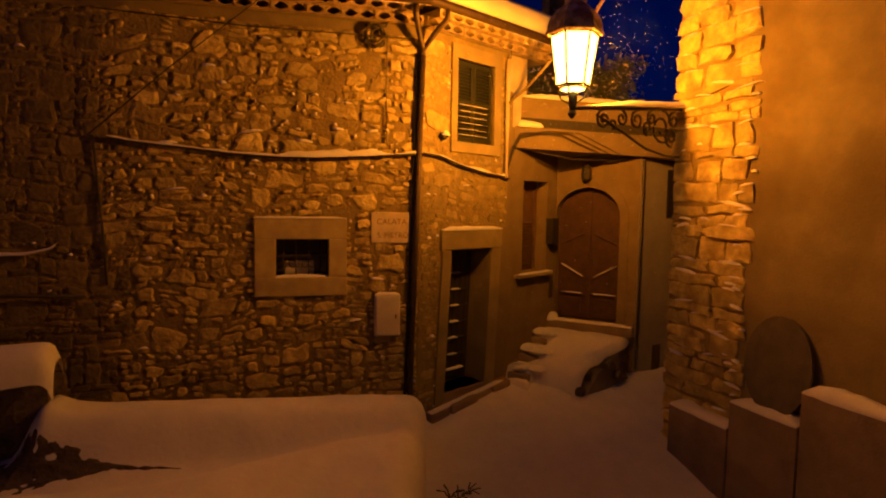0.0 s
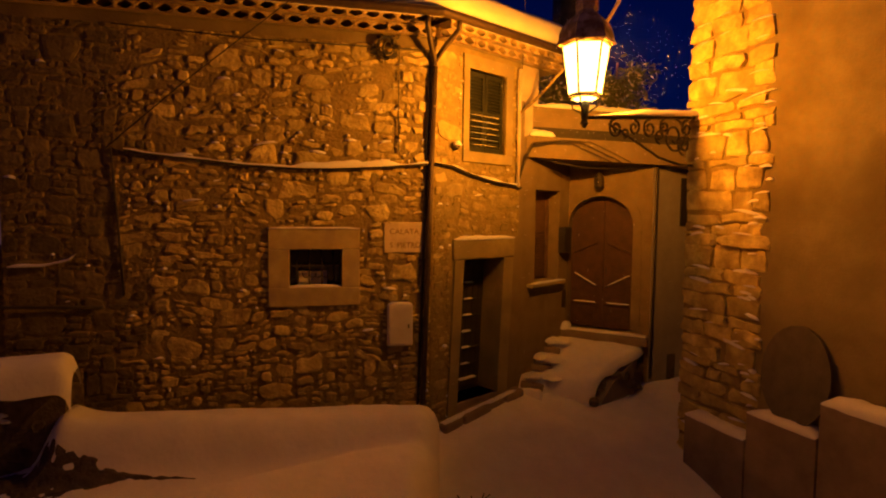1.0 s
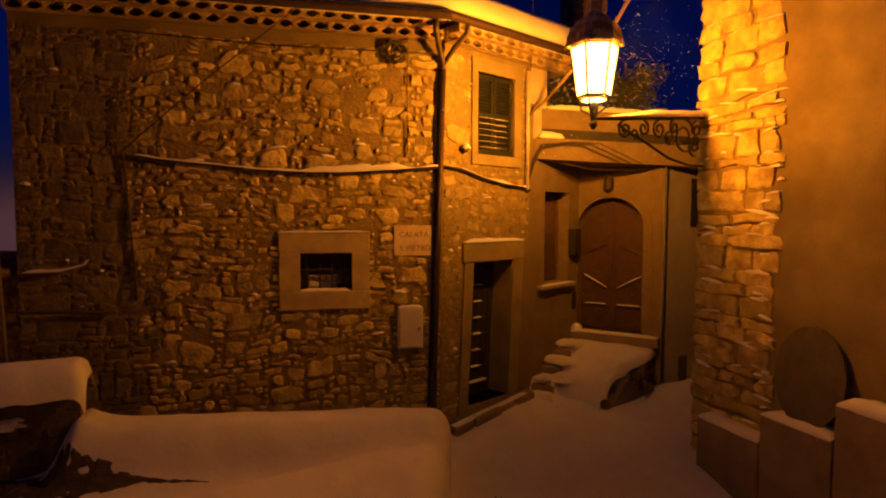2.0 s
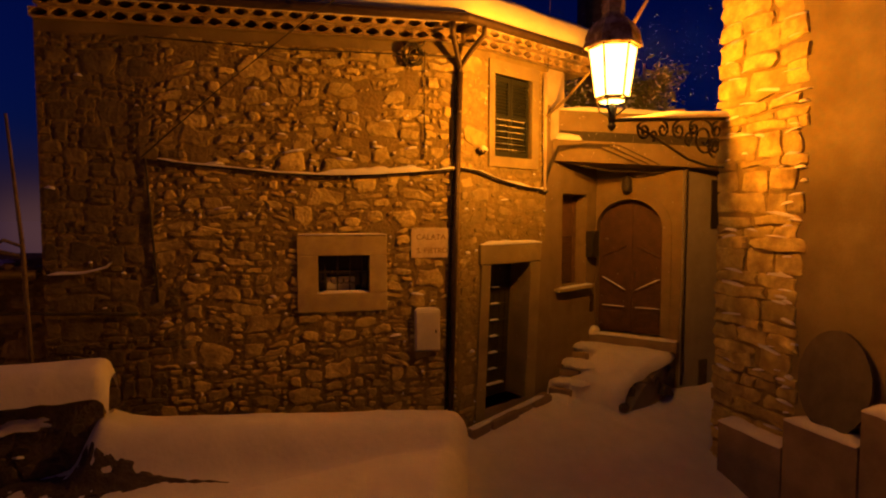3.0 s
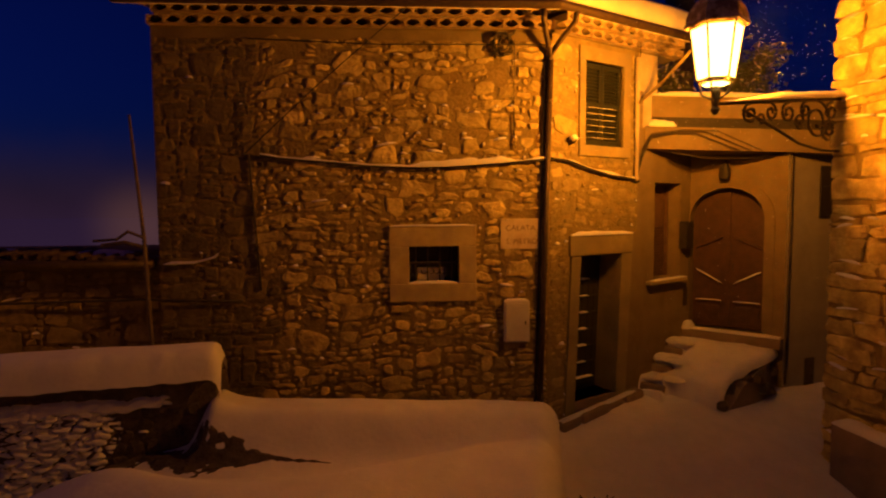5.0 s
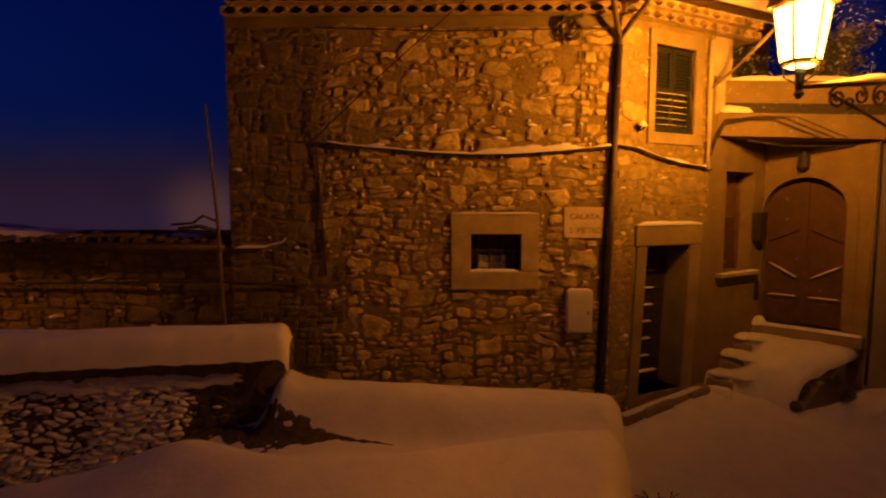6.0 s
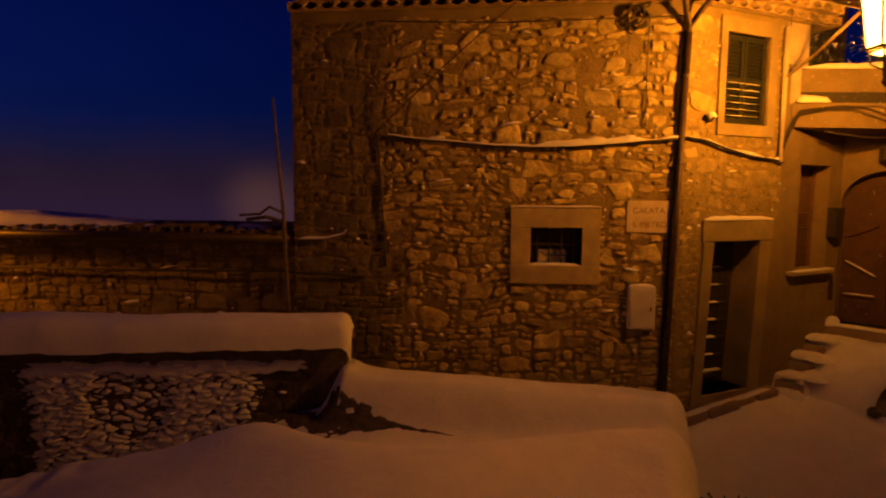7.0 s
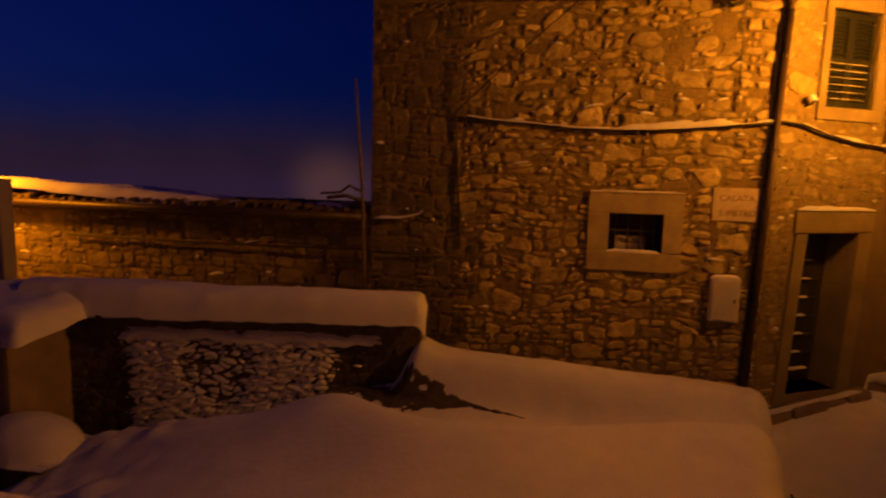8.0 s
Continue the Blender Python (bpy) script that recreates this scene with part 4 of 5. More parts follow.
# ---- lantern on its bracket ----
def lantern():
    t = thing("street_lantern", "lit iron street lantern on a scrolled bracket under snow", "street lamp", Matrix.Translation((LAMP.x, LAMP.y, 0)))
    zb, zt, rb, rt, n = 4.57, 5.2, 0.21, 0.3, 6
    ring = lambda r, z: [Vector((r * math.cos(2 * math.pi * k / n + 0.72), r * math.sin(2 * math.pi * k / n + 0.72), z)) for k in range(n)]
    lo, hi = ring(rb, zb), ring(rt, zt)
    for k in range(n):
        j = (k + 1) % n
        bm = bmesh.new()
        quad = [lo[k], lo[j], hi[j], hi[k]]
        out = ((quad[0] + quad[2]) / 2).normalized() * 0.006
        a, b = [bm.verts.new(v) for v in quad], [bm.verts.new(v + out) for v in quad]
        bm.faces.new(a[::-1])
        bm.faces.new(b)
        for i in range(4):
            bm.faces.new((a[i], a[(i + 1) % 4], b[(i + 1) % 4], b[i]))
        pane = part("pane", bm, M_LANTERN, t, "frosted glowing glass pane")
        pane.visible_shadow = False
        part("glazing_bar", tube([lo[k], hi[k]], 0.014, 6), M_IRON, t)
        part("rim", tube([hi[k], hi[j]], 0.026, 6), M_CAP, t)
        part("rim", tube([lo[k], lo[j]], 0.016, 6), M_IRON, t)
    bm = bmesh.new()
    levels = [(0.36, 5.2), (0.37, 5.225), (0.35, 5.26), (0.345, 5.33), (0.31, 5.42), (0.24, 5.51), (0.15, 5.57), (0.13, 5.62), (0.145, 5.64), (0.145, 5.78), (0.05, 5.85)]
    rings = [[bm.verts.new(v) for v in ring(r, z)] for r, z in levels]
    for a, b in zip(rings, rings[1:]):
        for k in range(n):
            bm.faces.new((a[k], a[(k + 1) % n], b[(k + 1) % n], b[k]))
    bm.faces.new(rings[-1])
    part("cap", bm, M_CAP, t, "dark metal cap dusted with snow")
    part("base_plate", tube([(0, 0, zb - 0.03), (0, 0, zb)], 0.17, 6), M_IRON, t)
    part("lower_pane", tube([(0, 0, zb - 0.05), (0, 0, zb - 0.034)], 0.15, 6), M_LANTERN, t, "glowing lower glass")
    part("stem", tube([(0, 0, 4.16), (0, 0, 4.22), (0, 0, 4.26), (0, 0, 4.33), (0, 0, 4.45), (0, 0, 4.5)], lambda u: 0.02 + 0.04 * abs(math.sin(u * 9)), 8), M_IRON, t)
    for s in range(4):
        a = math.pi / 4 + s * math.pi / 2
        c, d = math.cos(a), math.sin(a)
        part("prong", tube([(0.03 * c, 0.03 * d, 4.34), (0.16 * c, 0.16 * d, 4.42), (0.19 * c, 0.19 * d, 4.56)], 0.012, 6), M_IRON, t)
    part("bulb", tube([(0, 0, 4.62), (0, 0, 4.72), (0, 0, 4.86)], 0.03, 8), M_BULB, t).visible_shadow = False
    end = Vector((5.62, 7.52, 0)) - Vector((LAMP.x, LAMP.y, 0))
    BZ = 4.29
    arm = part("arm", tube([(0, 0, BZ), (end.x, end.y, BZ + 0.2)], 0.02, 8), M_IRON, t, "scrolled wrought iron bracket")
    way = end.normalized()
    run = end.length

    def scroll(cx, cz, r, turns, start, flip):
        pts = []
        for i in range(26):
            u = i / 25
            a = start + flip * turns * 2 * math.pi * u
            rr = r * (1 - 0.75 * u)
            pts.append(way * (cx + rr * math.cos(a)) + Vector((0, 0, BZ + 0.2 * cx / run + cz + rr * math.sin(a))))
        part("scroll", tube(pts, 0.018, 5), M_IRON, arm)

    scroll(run * 0.26, -0.14, 0.13, 1.5, math.pi / 2, 1)
    scroll(run * 0.42, -0.13, 0.11, 1.3, math.pi / 2, -1)
    scroll(run * 0.56, -0.15, 0.13, 1.5, math.pi / 2, 1)
    scroll(run * 0.8, -0.27, 0.26, 1.6, math.pi / 2, -1)
    scroll(run * 0.66, -0.26, 0.1, 1.3, -math.pi / 2, -1)
    scroll(run * 0.92, -0.16, 0.12, 1.3, math.pi / 2, 1)
    scroll(run * 0.34, -0.2, 0.07, 1.2, -math.pi / 2, 1)
    scroll(run * 0.7, -0.12, 0.1, 1.4, math.pi / 2, 1)
    scroll(run * 0.9, -0.4, 0.14, 1.5, -math.pi / 2, -1)
    part("brace", tube([way * (run * 0.2) + Vector((0, 0, BZ - 0.04)), way * (run * 0.45) + Vector((0, 0, BZ - 0.24)), way * (run * 0.65) + Vector((0, 0, BZ - 0.42)), way * (run * 0.85) + Vector((0, 0, BZ - 0.5)), way * run + Vector((0, 0, BZ - 0.5))], 0.018, 6), M_IRON, arm)
    ridge_v, ridge_f = [], []
    ridge = wall_frame((LAMP.x, LAMP.y), (LAMP.x + way.x, LAMP.y + way.y))
    for i in range(25):
        u = i / 24
        h = 0.1 * min(1.0, u * 2.2) * (0.9 + 0.2 * n3(u * 5, 1.0, 1.0)) + 0.004
        for a, b in ((-0.05, 0.0), (-0.055, 0.3 * h), (-0.03, 0.8 * h), (0.0, h), (0.03, 0.8 * h), (0.055, 0.3 * h), (0.05, 0.0)):
            ridge_v.append(ridge @ Vector((0.06 + u * (run - 0.06), a * 1.6, BZ + 0.02 + 0.2 * u + b)))
    for i in range(24):
        ridge_f += [(i * 7 + k, i * 7 + k + 1, i * 7 + k + 8, i * 7 + k + 7) for k in range(6)]
    snow_object("bracket_snow", (ridge_v, ridge_f), "ridge of snow along the lantern bracket")


lantern()

# ---- low wall and lower house beyond the terrace ----
low = thing("garden_wall", "dark rough stone wall plastered with wind-driven snow", "wall")
G0, G1 = (-7.4, 6.14), (-2.57, 7.06)
F7, w7 = wall_frame(G0, G1), length(G0, G1)
bm = box((0, 0, -1.8), (w7, 0.4, 1.06))
lw = part("wall", bm, M_DARKSTONE, low, matrix=F7)
cells = rubble(w7, -0.9, 0.8, 0.12, 1.5, [], rng)
lay_stones(cells, 0.008, 0.014, lw, rng, lambda x, z: False, wall_snow, 0.04, F7, mats=(M_DARKSTONE, M_DARKSTONE))

def driven_snow():
    """A crust of snow driven onto the wall face, cracked into lapping scales with dark stone between them."""
    verts, faces, nx, nz = [], [], 330, 130
    for j in range(nz + 1):
        for i in range(nx + 1):
            x, z = 0.3 + (w7 - 0.35) * i / nx, -0.85 + 1.8 * j / nz
            wx, wz = x + 0.05 * n3(x, z, 5.0, 1.0), z + 0.05 * n3(x, z, 4.0, 7.0) + 0.06 * n3(x, z, 1.5, 3.0)
            near = noise.voronoi(Vector((wx * 5.6 + wz * 3.0, wz * 14.0, 0.3)))[0]
            scale = ease(0.02, 0.26, near[1] - near[0]) + 0.25 * n3(x, z, 13.0, 2.0)
            cover = 1.0 - 0.95 * ease(1.25, 0.7, x + 0.3 * n3(x, z, 1.6)) - 1.2 * ease(3.55, 3.95, x + 0.35 * n3(z, 1.0, 2.0) + 0.5 * (0.35 - z))
            cover -= 0.45 * ease(0.12, 0.4, n3(x, z, 1.1, 6.0))
            ledge = ease(0.09, 0.04, abs(z - 0.8 - 0.09 * n3(x, 0.0, 1.7) - 0.04 * n3(x, 0.0, 6.0))) * ease(0.8, 1.1, x) * ease(4.5, 4.2, x)
            cover = max(cover, ledge)
            cover -= 1.5 * ease(0.87, 0.91, z + 0.03 * n3(x, 2.0, 3.0))
            thick = min(1.0, max(scale, 0.9 * ledge)) - 1.25 * (1.0 - min(1.0, cover))
            verts.append((x, -0.004 - 0.055 * max(-0.4, min(1.0, thick)), z - 0.012 * thick))
    for j in range(nz):
        for i in range(nx):
            a = j * (nx + 1) + i
            faces.append((a, a + 1, a + nx + 2, a + nx + 1))
    ob = mesh_object("driven_snow", verts, faces, M_SNOW, smooth=True, matrix=F7)
    tagged(ob, "scaly crust of snow driven onto the garden wall", "snow", kind="stuff")


driven_snow()


def cap_place(u, v):
    p = F7 @ Vector((-0.35 + (w7 + 0.42) * u, -0.14 + 0.72 * v, 0))
    return p.x, p.y


F7_BACK = F7.inverted()


def cap_height(x, y):
    p = F7_BACK @ Vector((x, y, 0))
    u = (p.y - 0.23 - 0.02 * n3(p.x, 0.0, 2.0)) / 0.36
    z = 1.04 + (0.38 + 0.05 * ease(2.5, 0.8, p.x)) * max(0.0, 1 - abs(u) ** 3.2) ** 0.5 + 0.035 * n3(x, y, 1.3)
    if u < -0.6:
        z += 0.03 * n3(p.x, 4.0, 4.5)
    d = min(w7 + 0.07 - p.x, 1.0)
    if d < 0.15:
        z -= 0.2 * (1 - math.sqrt(max(0.0, 1 - (1 - max(0.0, d) / 0.15) ** 2)))
    return z


grid_sheet("wall_cap_snow", 0, 1, 0, 1, 110, 24, cap_height, M_SNOW, "thick rounded cap of snow on the garden wall", "snow", "stuff", cap_place)

house4 = thing("lower_house", "low stone house with a snow-covered roof", "house")
F8 = wall_frame((-11.5, 8.75), (-3.75, 8.75))
w8 = 7.75
far_wall = part("wall", box((0, 0, -1.8), (w8, 0.5, 2.3)), M_MORTAR, house4, "coursed stone wall", matrix=F8)
cells = packed(0.02, w8 - 0.02, 0.2, 2.2, (0.11, 0.1), QUOIN_SIZES + [(2, 1), (3, 1), (2, 2), (3, 2), (4, 2)], [], rng, 0.04, 0.016)
lay_stones(cells, 0.015, 0.016, far_wall, rng, lambda x, z: x > 2.0 and z > 0.9, wall_snow, 0.06, F8, 0.08, (M_QUOIN_PIECE, M_QUOIN_REST), 0.13, 0.92, 2.2)
low_roof = part("roof", box((-0.2, -0.2, 2.32), (w8, 3.0, 2.41), 0.02), M_OLDTILE, house4, "old dark tiled roof", matrix=F8)
for k in range(34):
    x = -0.1 + 0.23 * k + rng.uniform(-0.04, 0.04)
    lift = 0.05 * n3(x, 0.0, 0.6, 3.0) + rng.uniform(-0.02, 0.012)
    out = rng.uniform(-0.05, 0.04)
    part("tile", tube([(x, -0.22 + out, 2.39 + lift), (x + rng.uniform(-0.03, 0.03), 0.2, 2.42 + lift), (x, 0.7, 2.42 + lift)], rng.uniform(0.06, 0.09), 8), M_OLDTILE, low_roof, smooth=True)
part("gutter", tube([F8 @ Vector((-0.2, -0.26, 2.33)), F8 @ Vector((w8 - 0.1, -0.26, 2.3))], 0.07, 8), M_GUTTER, house4, "dark gutter", smooth=True)


def low_roof_snow(x, y):
    return 2.36 + 0.2 * ease(8.55, 8.9, y) - 0.06 * (y - 8.5) + 0.07 * n3(x, y, 0.7) + 0.03 * n3(x, y, 2.2) + 0.2 * ease(-7, -10.8, x) - 0.1 * ease(-7.0, -5.2, x)


grid_sheet("low_roof_snow", -11.7, -4.4, 8.48, 11.5, 60, 24, low_roof_snow, M_SNOW, "uneven snow on the low roof", "snow", "stuff")

pole = tagged(part("pole", tube([(-3.54, 7.7, 0.0), (-3.62, 7.7, 2.7), (-3.74, 7.7, 4.28)], lambda u: 0.034 - 0.016 * u, 8), M_BARK, None, smooth=True), "thin leaning wooden pole beside the house corner", "pole")

# ---- things on and round the walls ----
# street name plaque
plaque = tagged(part("street_sign", box((-0.33, -0.012, -0.225), (0.33, 0.02, 0.225), 0.006), M_MARBLE, None, matrix=F1 @ Matrix.Translation((5.25, -0.012, 2.68))), "pale marble street name plaque with worn red letters", "sign")


def lettering(text, size, x, z, parent):
    curve = bpy.data.curves.new("lettering", "FONT")
    curve.body, curve.size, curve.extrude, curve.align_x = text, size, 0.002, "CENTER"
    ob = new("lettering", curve)
    ob.parent = parent
    ob.matrix_basis = Matrix.Translation((x, -0.0145, z)) @ Matrix.Rotation(radians(90), 4, "X")
    curve.materials.append(M_LETTER)


lettering("CALATA", 0.118, -0.03, 0.05, plaque)
lettering("S. PIETRO", 0.112, -0.01, -0.15, plaque)

# electricity meter box
meter = thing("meter_box", "small pale wall-mounted meter box with snow on top", "meter box", F1 @ Matrix.Translation((5.16, -0.03, 1.06)))
part("body", box((-0.19, -0.06, 0), (0.19, 0.06, 0.62), 0.02), M_WHITE, meter)
part("door", box((-0.165, -0.072, 0.03), (0.165, -0.06, 0.59), 0.006), M_WHITE, meter)
part("lock", box((0.11, -0.08, 0.27), (0.13, -0.072, 0.33), 0.003), M_IRON, meter)
snow_ridge([F1 @ Vector((4.98, -0.03, 1.675)), F1 @ Vector((5.34, -0.03, 1.675))], 0.058, 0.045, "cap of snow on the meter box")


def hung_cable(name, points, radius, label, snow=0.0, mat=M_CABLE):
    ob = tagged(part(name, tube(points, radius, 6), mat, None, smooth=True), label, "cable")
    if snow:
        verts, faces, pts = [], [], [Vector(p) for p in points]
        dense = []
        for a, b in zip(pts, pts[1:]):
            dense += [a.lerp(b, k / 6) for k in range(6)]
        for i, p in enumerate(dense):
            h = snow * (0.12 + 1.9 * max(0.0, n3(p.x, p.z, 2.3) + 0.1) + 0.4 * max(0.0, n3(p.x, p.z, 9.0)))
            for a, b in ((-0.9, 0.1), (-0.8, 0.6), (0, 1.0), (0.8, 0.6), (0.9, 0.1)):
                verts.append(p + Vector((0, a * radius * 1.3, radius * 0.6 + b * h)))
        for i in range(len(dense) - 1):
            faces += [(i * 5 + k, i * 5 + k + 1, i * 5 + k + 6, i * 5 + k + 5) for k in range(4)]
        snow_object("cable_snow", (verts, faces), "line of snow lying along a wall cable")
    return ob


sag = [(1.47, 3.84), (1.7, 3.8), (2.1, 3.76), (2.5, 3.73), (3.0, 3.68), (3.56, 3.655), (4.1, 3.665), (4.7, 3.7), (5.2, 3.74), (5.65, 3.78)]
hung_cable("wall_cable", [F1 @ Vector((x, -0.06, z)) for x, z in sag], 0.017, "thick dark cable along the front wall under snow", 0.045)
snow_ridge([F1 @ Vector((x, -0.055, z + 0.012)) for x, z in ((3.55, 3.655), (4.1, 3.665), (4.7, 3.7), (5.15, 3.735))], 0.04, 0.085, "thick wavy band of snow heaped on the wall cable", wander=4.0)
hung_cable("wall_cable", [F2 @ Vector((x, -0.06, z)) for x, z in ((0.0, 3.79), (0.35, 3.77), (0.8, 3.66), (1.3, 3.57), (1.75, 3.54), (w2 - 0.02, 3.5))], 0.018, "thick dark cable beside the corner under snow", 0.05)
hung_cable("thin_wire", [F1 @ Vector((1.35, -0.03, 5.47)), F1 @ Vector((3.2, -0.06, 5.4)), F1 @ Vector((5.6, -0.05, 5.43))], 0.009, "thin wire under the eave")
hung_cable("slanting_wire", [F1 @ Vector((1.25, -0.05, 3.86)), F1 @ Vector((2.3, -0.3, 4.75)), F1 @ Vector((3.6, -0.62, 5.76)), F1 @ Vector((5.0, -0.9, 6.6))], 0.008, "thin wire slanting up past the eave")
hung_cable("vertical_wire", [F1 @ Vector((5.13, -0.03, 5.5)), F1 @ Vector((5.12, -0.03, 4.7)), F1 @ Vector((5.13, -0.04, 3.93))], 0.007, "thin vertical wire with an end fitting")
hung_cable("corner_wire", [F1 @ Vector((1.3, -0.03, 3.86)), F1 @ Vector((1.36, -0.03, 3.0)), F1 @ Vector((1.42, -0.03, 1.9))], 0.016, "dark wire down the old wall joint")
hung_cable("low_wire", [(-9.6, 8.66, 1.76), (-6.5, 8.66, 1.74), (-4.0, 8.62, 1.78), (-3.7, 8.44, 1.78), (-2.6, 8.44, 1.76)], 0.02, "dark cable along the low house wall")

# curled bracket with a coil of wire under the eave
coil = thing("wall_bracket", "dark bracket with a tangled coil of wire", "wall bracket", F1 @ Matrix.Translation((4.96, -0.09, 5.42)))
for k in range(5):
    r = 0.11 + 0.03 * rng.random()
    cx, cz = rng.uniform(-0.04, 0.04), rng.uniform(-0.04, 0.06)
    part("loop", tube([(cx + r * math.cos(a), 0.02 * math.sin(3 * a + k), cz + r * 1.15 * math.sin(a)) for a in (2 * math.pi * i / 14 for i in range(14))], 0.014, 5), M_IRON, coil)
part("hook", tube([(-0.14, 0.08, 0.16), (-0.05, 0.0, 0.12), (0.14, 0.02, 0.14), (0.22, 0.08, 0.3)], 0.016, 6), M_IRON, coil)

# vertical conduit and cables at the meeting of stone and plaster
post = thing("corner_conduit", "painted conduit with loose cables at the wall joint", "conduit")
p = F2 @ Vector((w2 - 0.12, -0.07, 0))
part("conduit", tube([(p.x, p.y, 3.5), (p.x, p.y, 4.6), (p.x, p.y, 5.5)], lambda u: 0.03 + 0.015 * u, 8), M_PLASTER, post, smooth=True)
for k, lift in enumerate((0.0, 0.07, 0.14)):
    q = F3 @ Vector((0.02, -0.08, 3.9 + lift))
    r = F3 @ Vector((0.2, -0.12, 4.22 + lift * 0.5))
    s_ = Vector((4.6 + 0.18 * k, 9.4, 4.28 + 0.02 * k))
    e_ = Vector((5.3 + 0.2 * k, 9.3, 3.98))
    part("cable", tube([Vector((p.x, p.y, 3.55)), q, r, r.lerp(s_, 0.5) + Vector((0, 0, 0.04)), s_, e_], 0.009, 5), M_CABLE, post, smooth=True)
part("stay", tube([Vector((p.x, p.y, 4.75)), Vector((p.x + 0.25, p.y - 0.3, 5.02)), Vector((3.85, 7.9, 5.35))], 0.024, 6), M_OCHRE, post)
hung_cable("overhead_cable", [(4.0, 7.6, 5.45), (4.6, 7.9, 6.3), (6.0, 8.5, 8.2)], 0.026, "pale cable running up from behind the lantern", mat=M_OCHRE)

hung_cable("drop_wire", [(p.x + 0.03, p.y - 0.02, 5.45), (p.x + 0.05, p.y - 0.05, 6.6), (p.x + 0.02, p.y - 0.1, 8.2)], 0.006, "thin wire dropping from above the roof")
# wall hook by the shuttered window
hook = thing("shutter_stay", "small iron shutter stay with a cap of snow", "bracket", F2 @ Matrix.Translation((0.42, -0.05, 4.07)))
part("hook", tube([(0, 0.06, -0.05), (0, -0.06, -0.03), (0.03, -0.08, 0.05)], 0.016, 6), M_IRON, hook)
snow_lump(wall_snow, F2 @ Vector((0.42, -0.1, 4.1)), F2, 0.08, 0.06, 0.06, rng)

# letter box and bell by the arched door
mail = thing("letter_box", "dark metal letter box on the plaster wall", "letter box", F3 @ Matrix.Translation((w3 - 0.26, -0.08, 2.3)))
part("body", box((-0.12, -0.07, 0), (0.12, 0.08, 0.5), 0.015), M_IRON, mail)
part("flap", box((-0.1, -0.085, 0.38), (0.1, -0.07, 0.46), 0.004), M_IRON, mail)
drain = tagged(part("wall_vent", box((-0.07, -0.012, 0), (0.07, 0.05, 0.34), 0.006), M_GUTTER, None, matrix=F3 @ Matrix.Translation((w3 - 0.13, 0, 1.22))), "small rusty vent plate low on the wall", "vent")
lampcan = thing("porch_lamp", "small unlit dark porch lamp under the canopy", "porch lamp", F4 @ Matrix.Translation((0.62, -0.14, 3.52)))
part("body", tube([(0, 0, 0), (0, 0, 0.05), (0, 0, 0.22), (0, 0, 0.3)], lambda u: 0.05 + 0.05 * math.sin(u * 3.0), 8), M_IRON, lampcan)
part("arm", tube([(0, 0.14, 0.3), (0, 0.05, 0.36), (0, 0, 0.3)], 0.012, 6), M_IRON, lampcan)
hung_cable("canopy_wire", [(4.3, 9.6, 3.98), (5.0, 9.75, 3.9), (5.8, 9.6, 3.88), (6.3, 9.25, 4.0)], 0.014, "dark wire looped under the canopy")
part("window", box((0.72, -0.02, 2.85), (1.0, 0.02, 3.75)), M_DARKWOOD, passage, "dark closed shutter")
# no hole here: a thin dark plate gives the recess its shade
part("opening", box((0.5, -0.01, -0.2), (0.72, 0.02, 0.4)), M_DARKSTONE, passage, "dark plate painted as a shaded low recess")

# snow ledges along edges
def snow_strip(m, x0, x1, y, z, depth, height):
    snow_ridge([m @ Vector((x0, y, z)), m @ Vector((x1, y, z))], depth, height, "thin line of snow lying on a ledge")


snow_strip(F1, WIN[0] - 0.3, WIN[2] + 0.26, -0.03, WIN[3] + 0.3, 0.03, 0.02)
snow_strip(F1, WIN[0], WIN[2], 0.06, WIN[1], 0.08, 0.03)
snow_strip(F2, 0.44, 1.86, -0.01, DOOR[3] + 0.32, 0.06, 0.06)
snow_ridge([F2 @ Vector((0.12, -0.14, -0.19)), F2 @ Vector((w2 - 0.08, -0.14, -0.005))], 0.06, 0.02, "thin line of snow lying on a ledge")
snow_strip(F3, PW[0] - 0.16, PW[2] + 0.08, -0.07, PW[1] - 0.01, 0.06, 0.025)
snow_strip(F4, 0.0, w4, -0.12, 0.805, 0.1, 0.03)
for k in range(6):
    z = 0.465 + 0.28 * k
    snow_strip(F2, 1.06 + LEAN * (z - 1.15), 1.27 + LEAN * (z - 1.15), 0.395, z, 0.024, 0.026)
snow_strip(F2, 0.98, 1.4, 0.39, 0.2, 0.028, 0.04)
for k in range(6):
    snow_strip(F2, SHUT[0] + 0.1, SHUT[2] - 0.08, 0.052, SHUT[1] + 0.13 + 0.094 * k, 0.012, 0.008)

# leaning disc on the plinth
disc = tagged(part("leaning_board", extrude_outline([(0.5 * math.cos(k * math.pi / 12), 0.52 + 0.52 * math.sin(k * math.pi / 12)) for k in range(24)], -0.03, 0.0), M_BOARD, None, matrix=F6 @ Matrix.Translation((1.84, -0.15, 0.53)) @ Matrix.Rotation(radians(-6), 4, "X") @ Matrix.Diagonal((0.92, 1, 1.17, 1))), "weathered grey rounded board leaning on the plinth", "board")

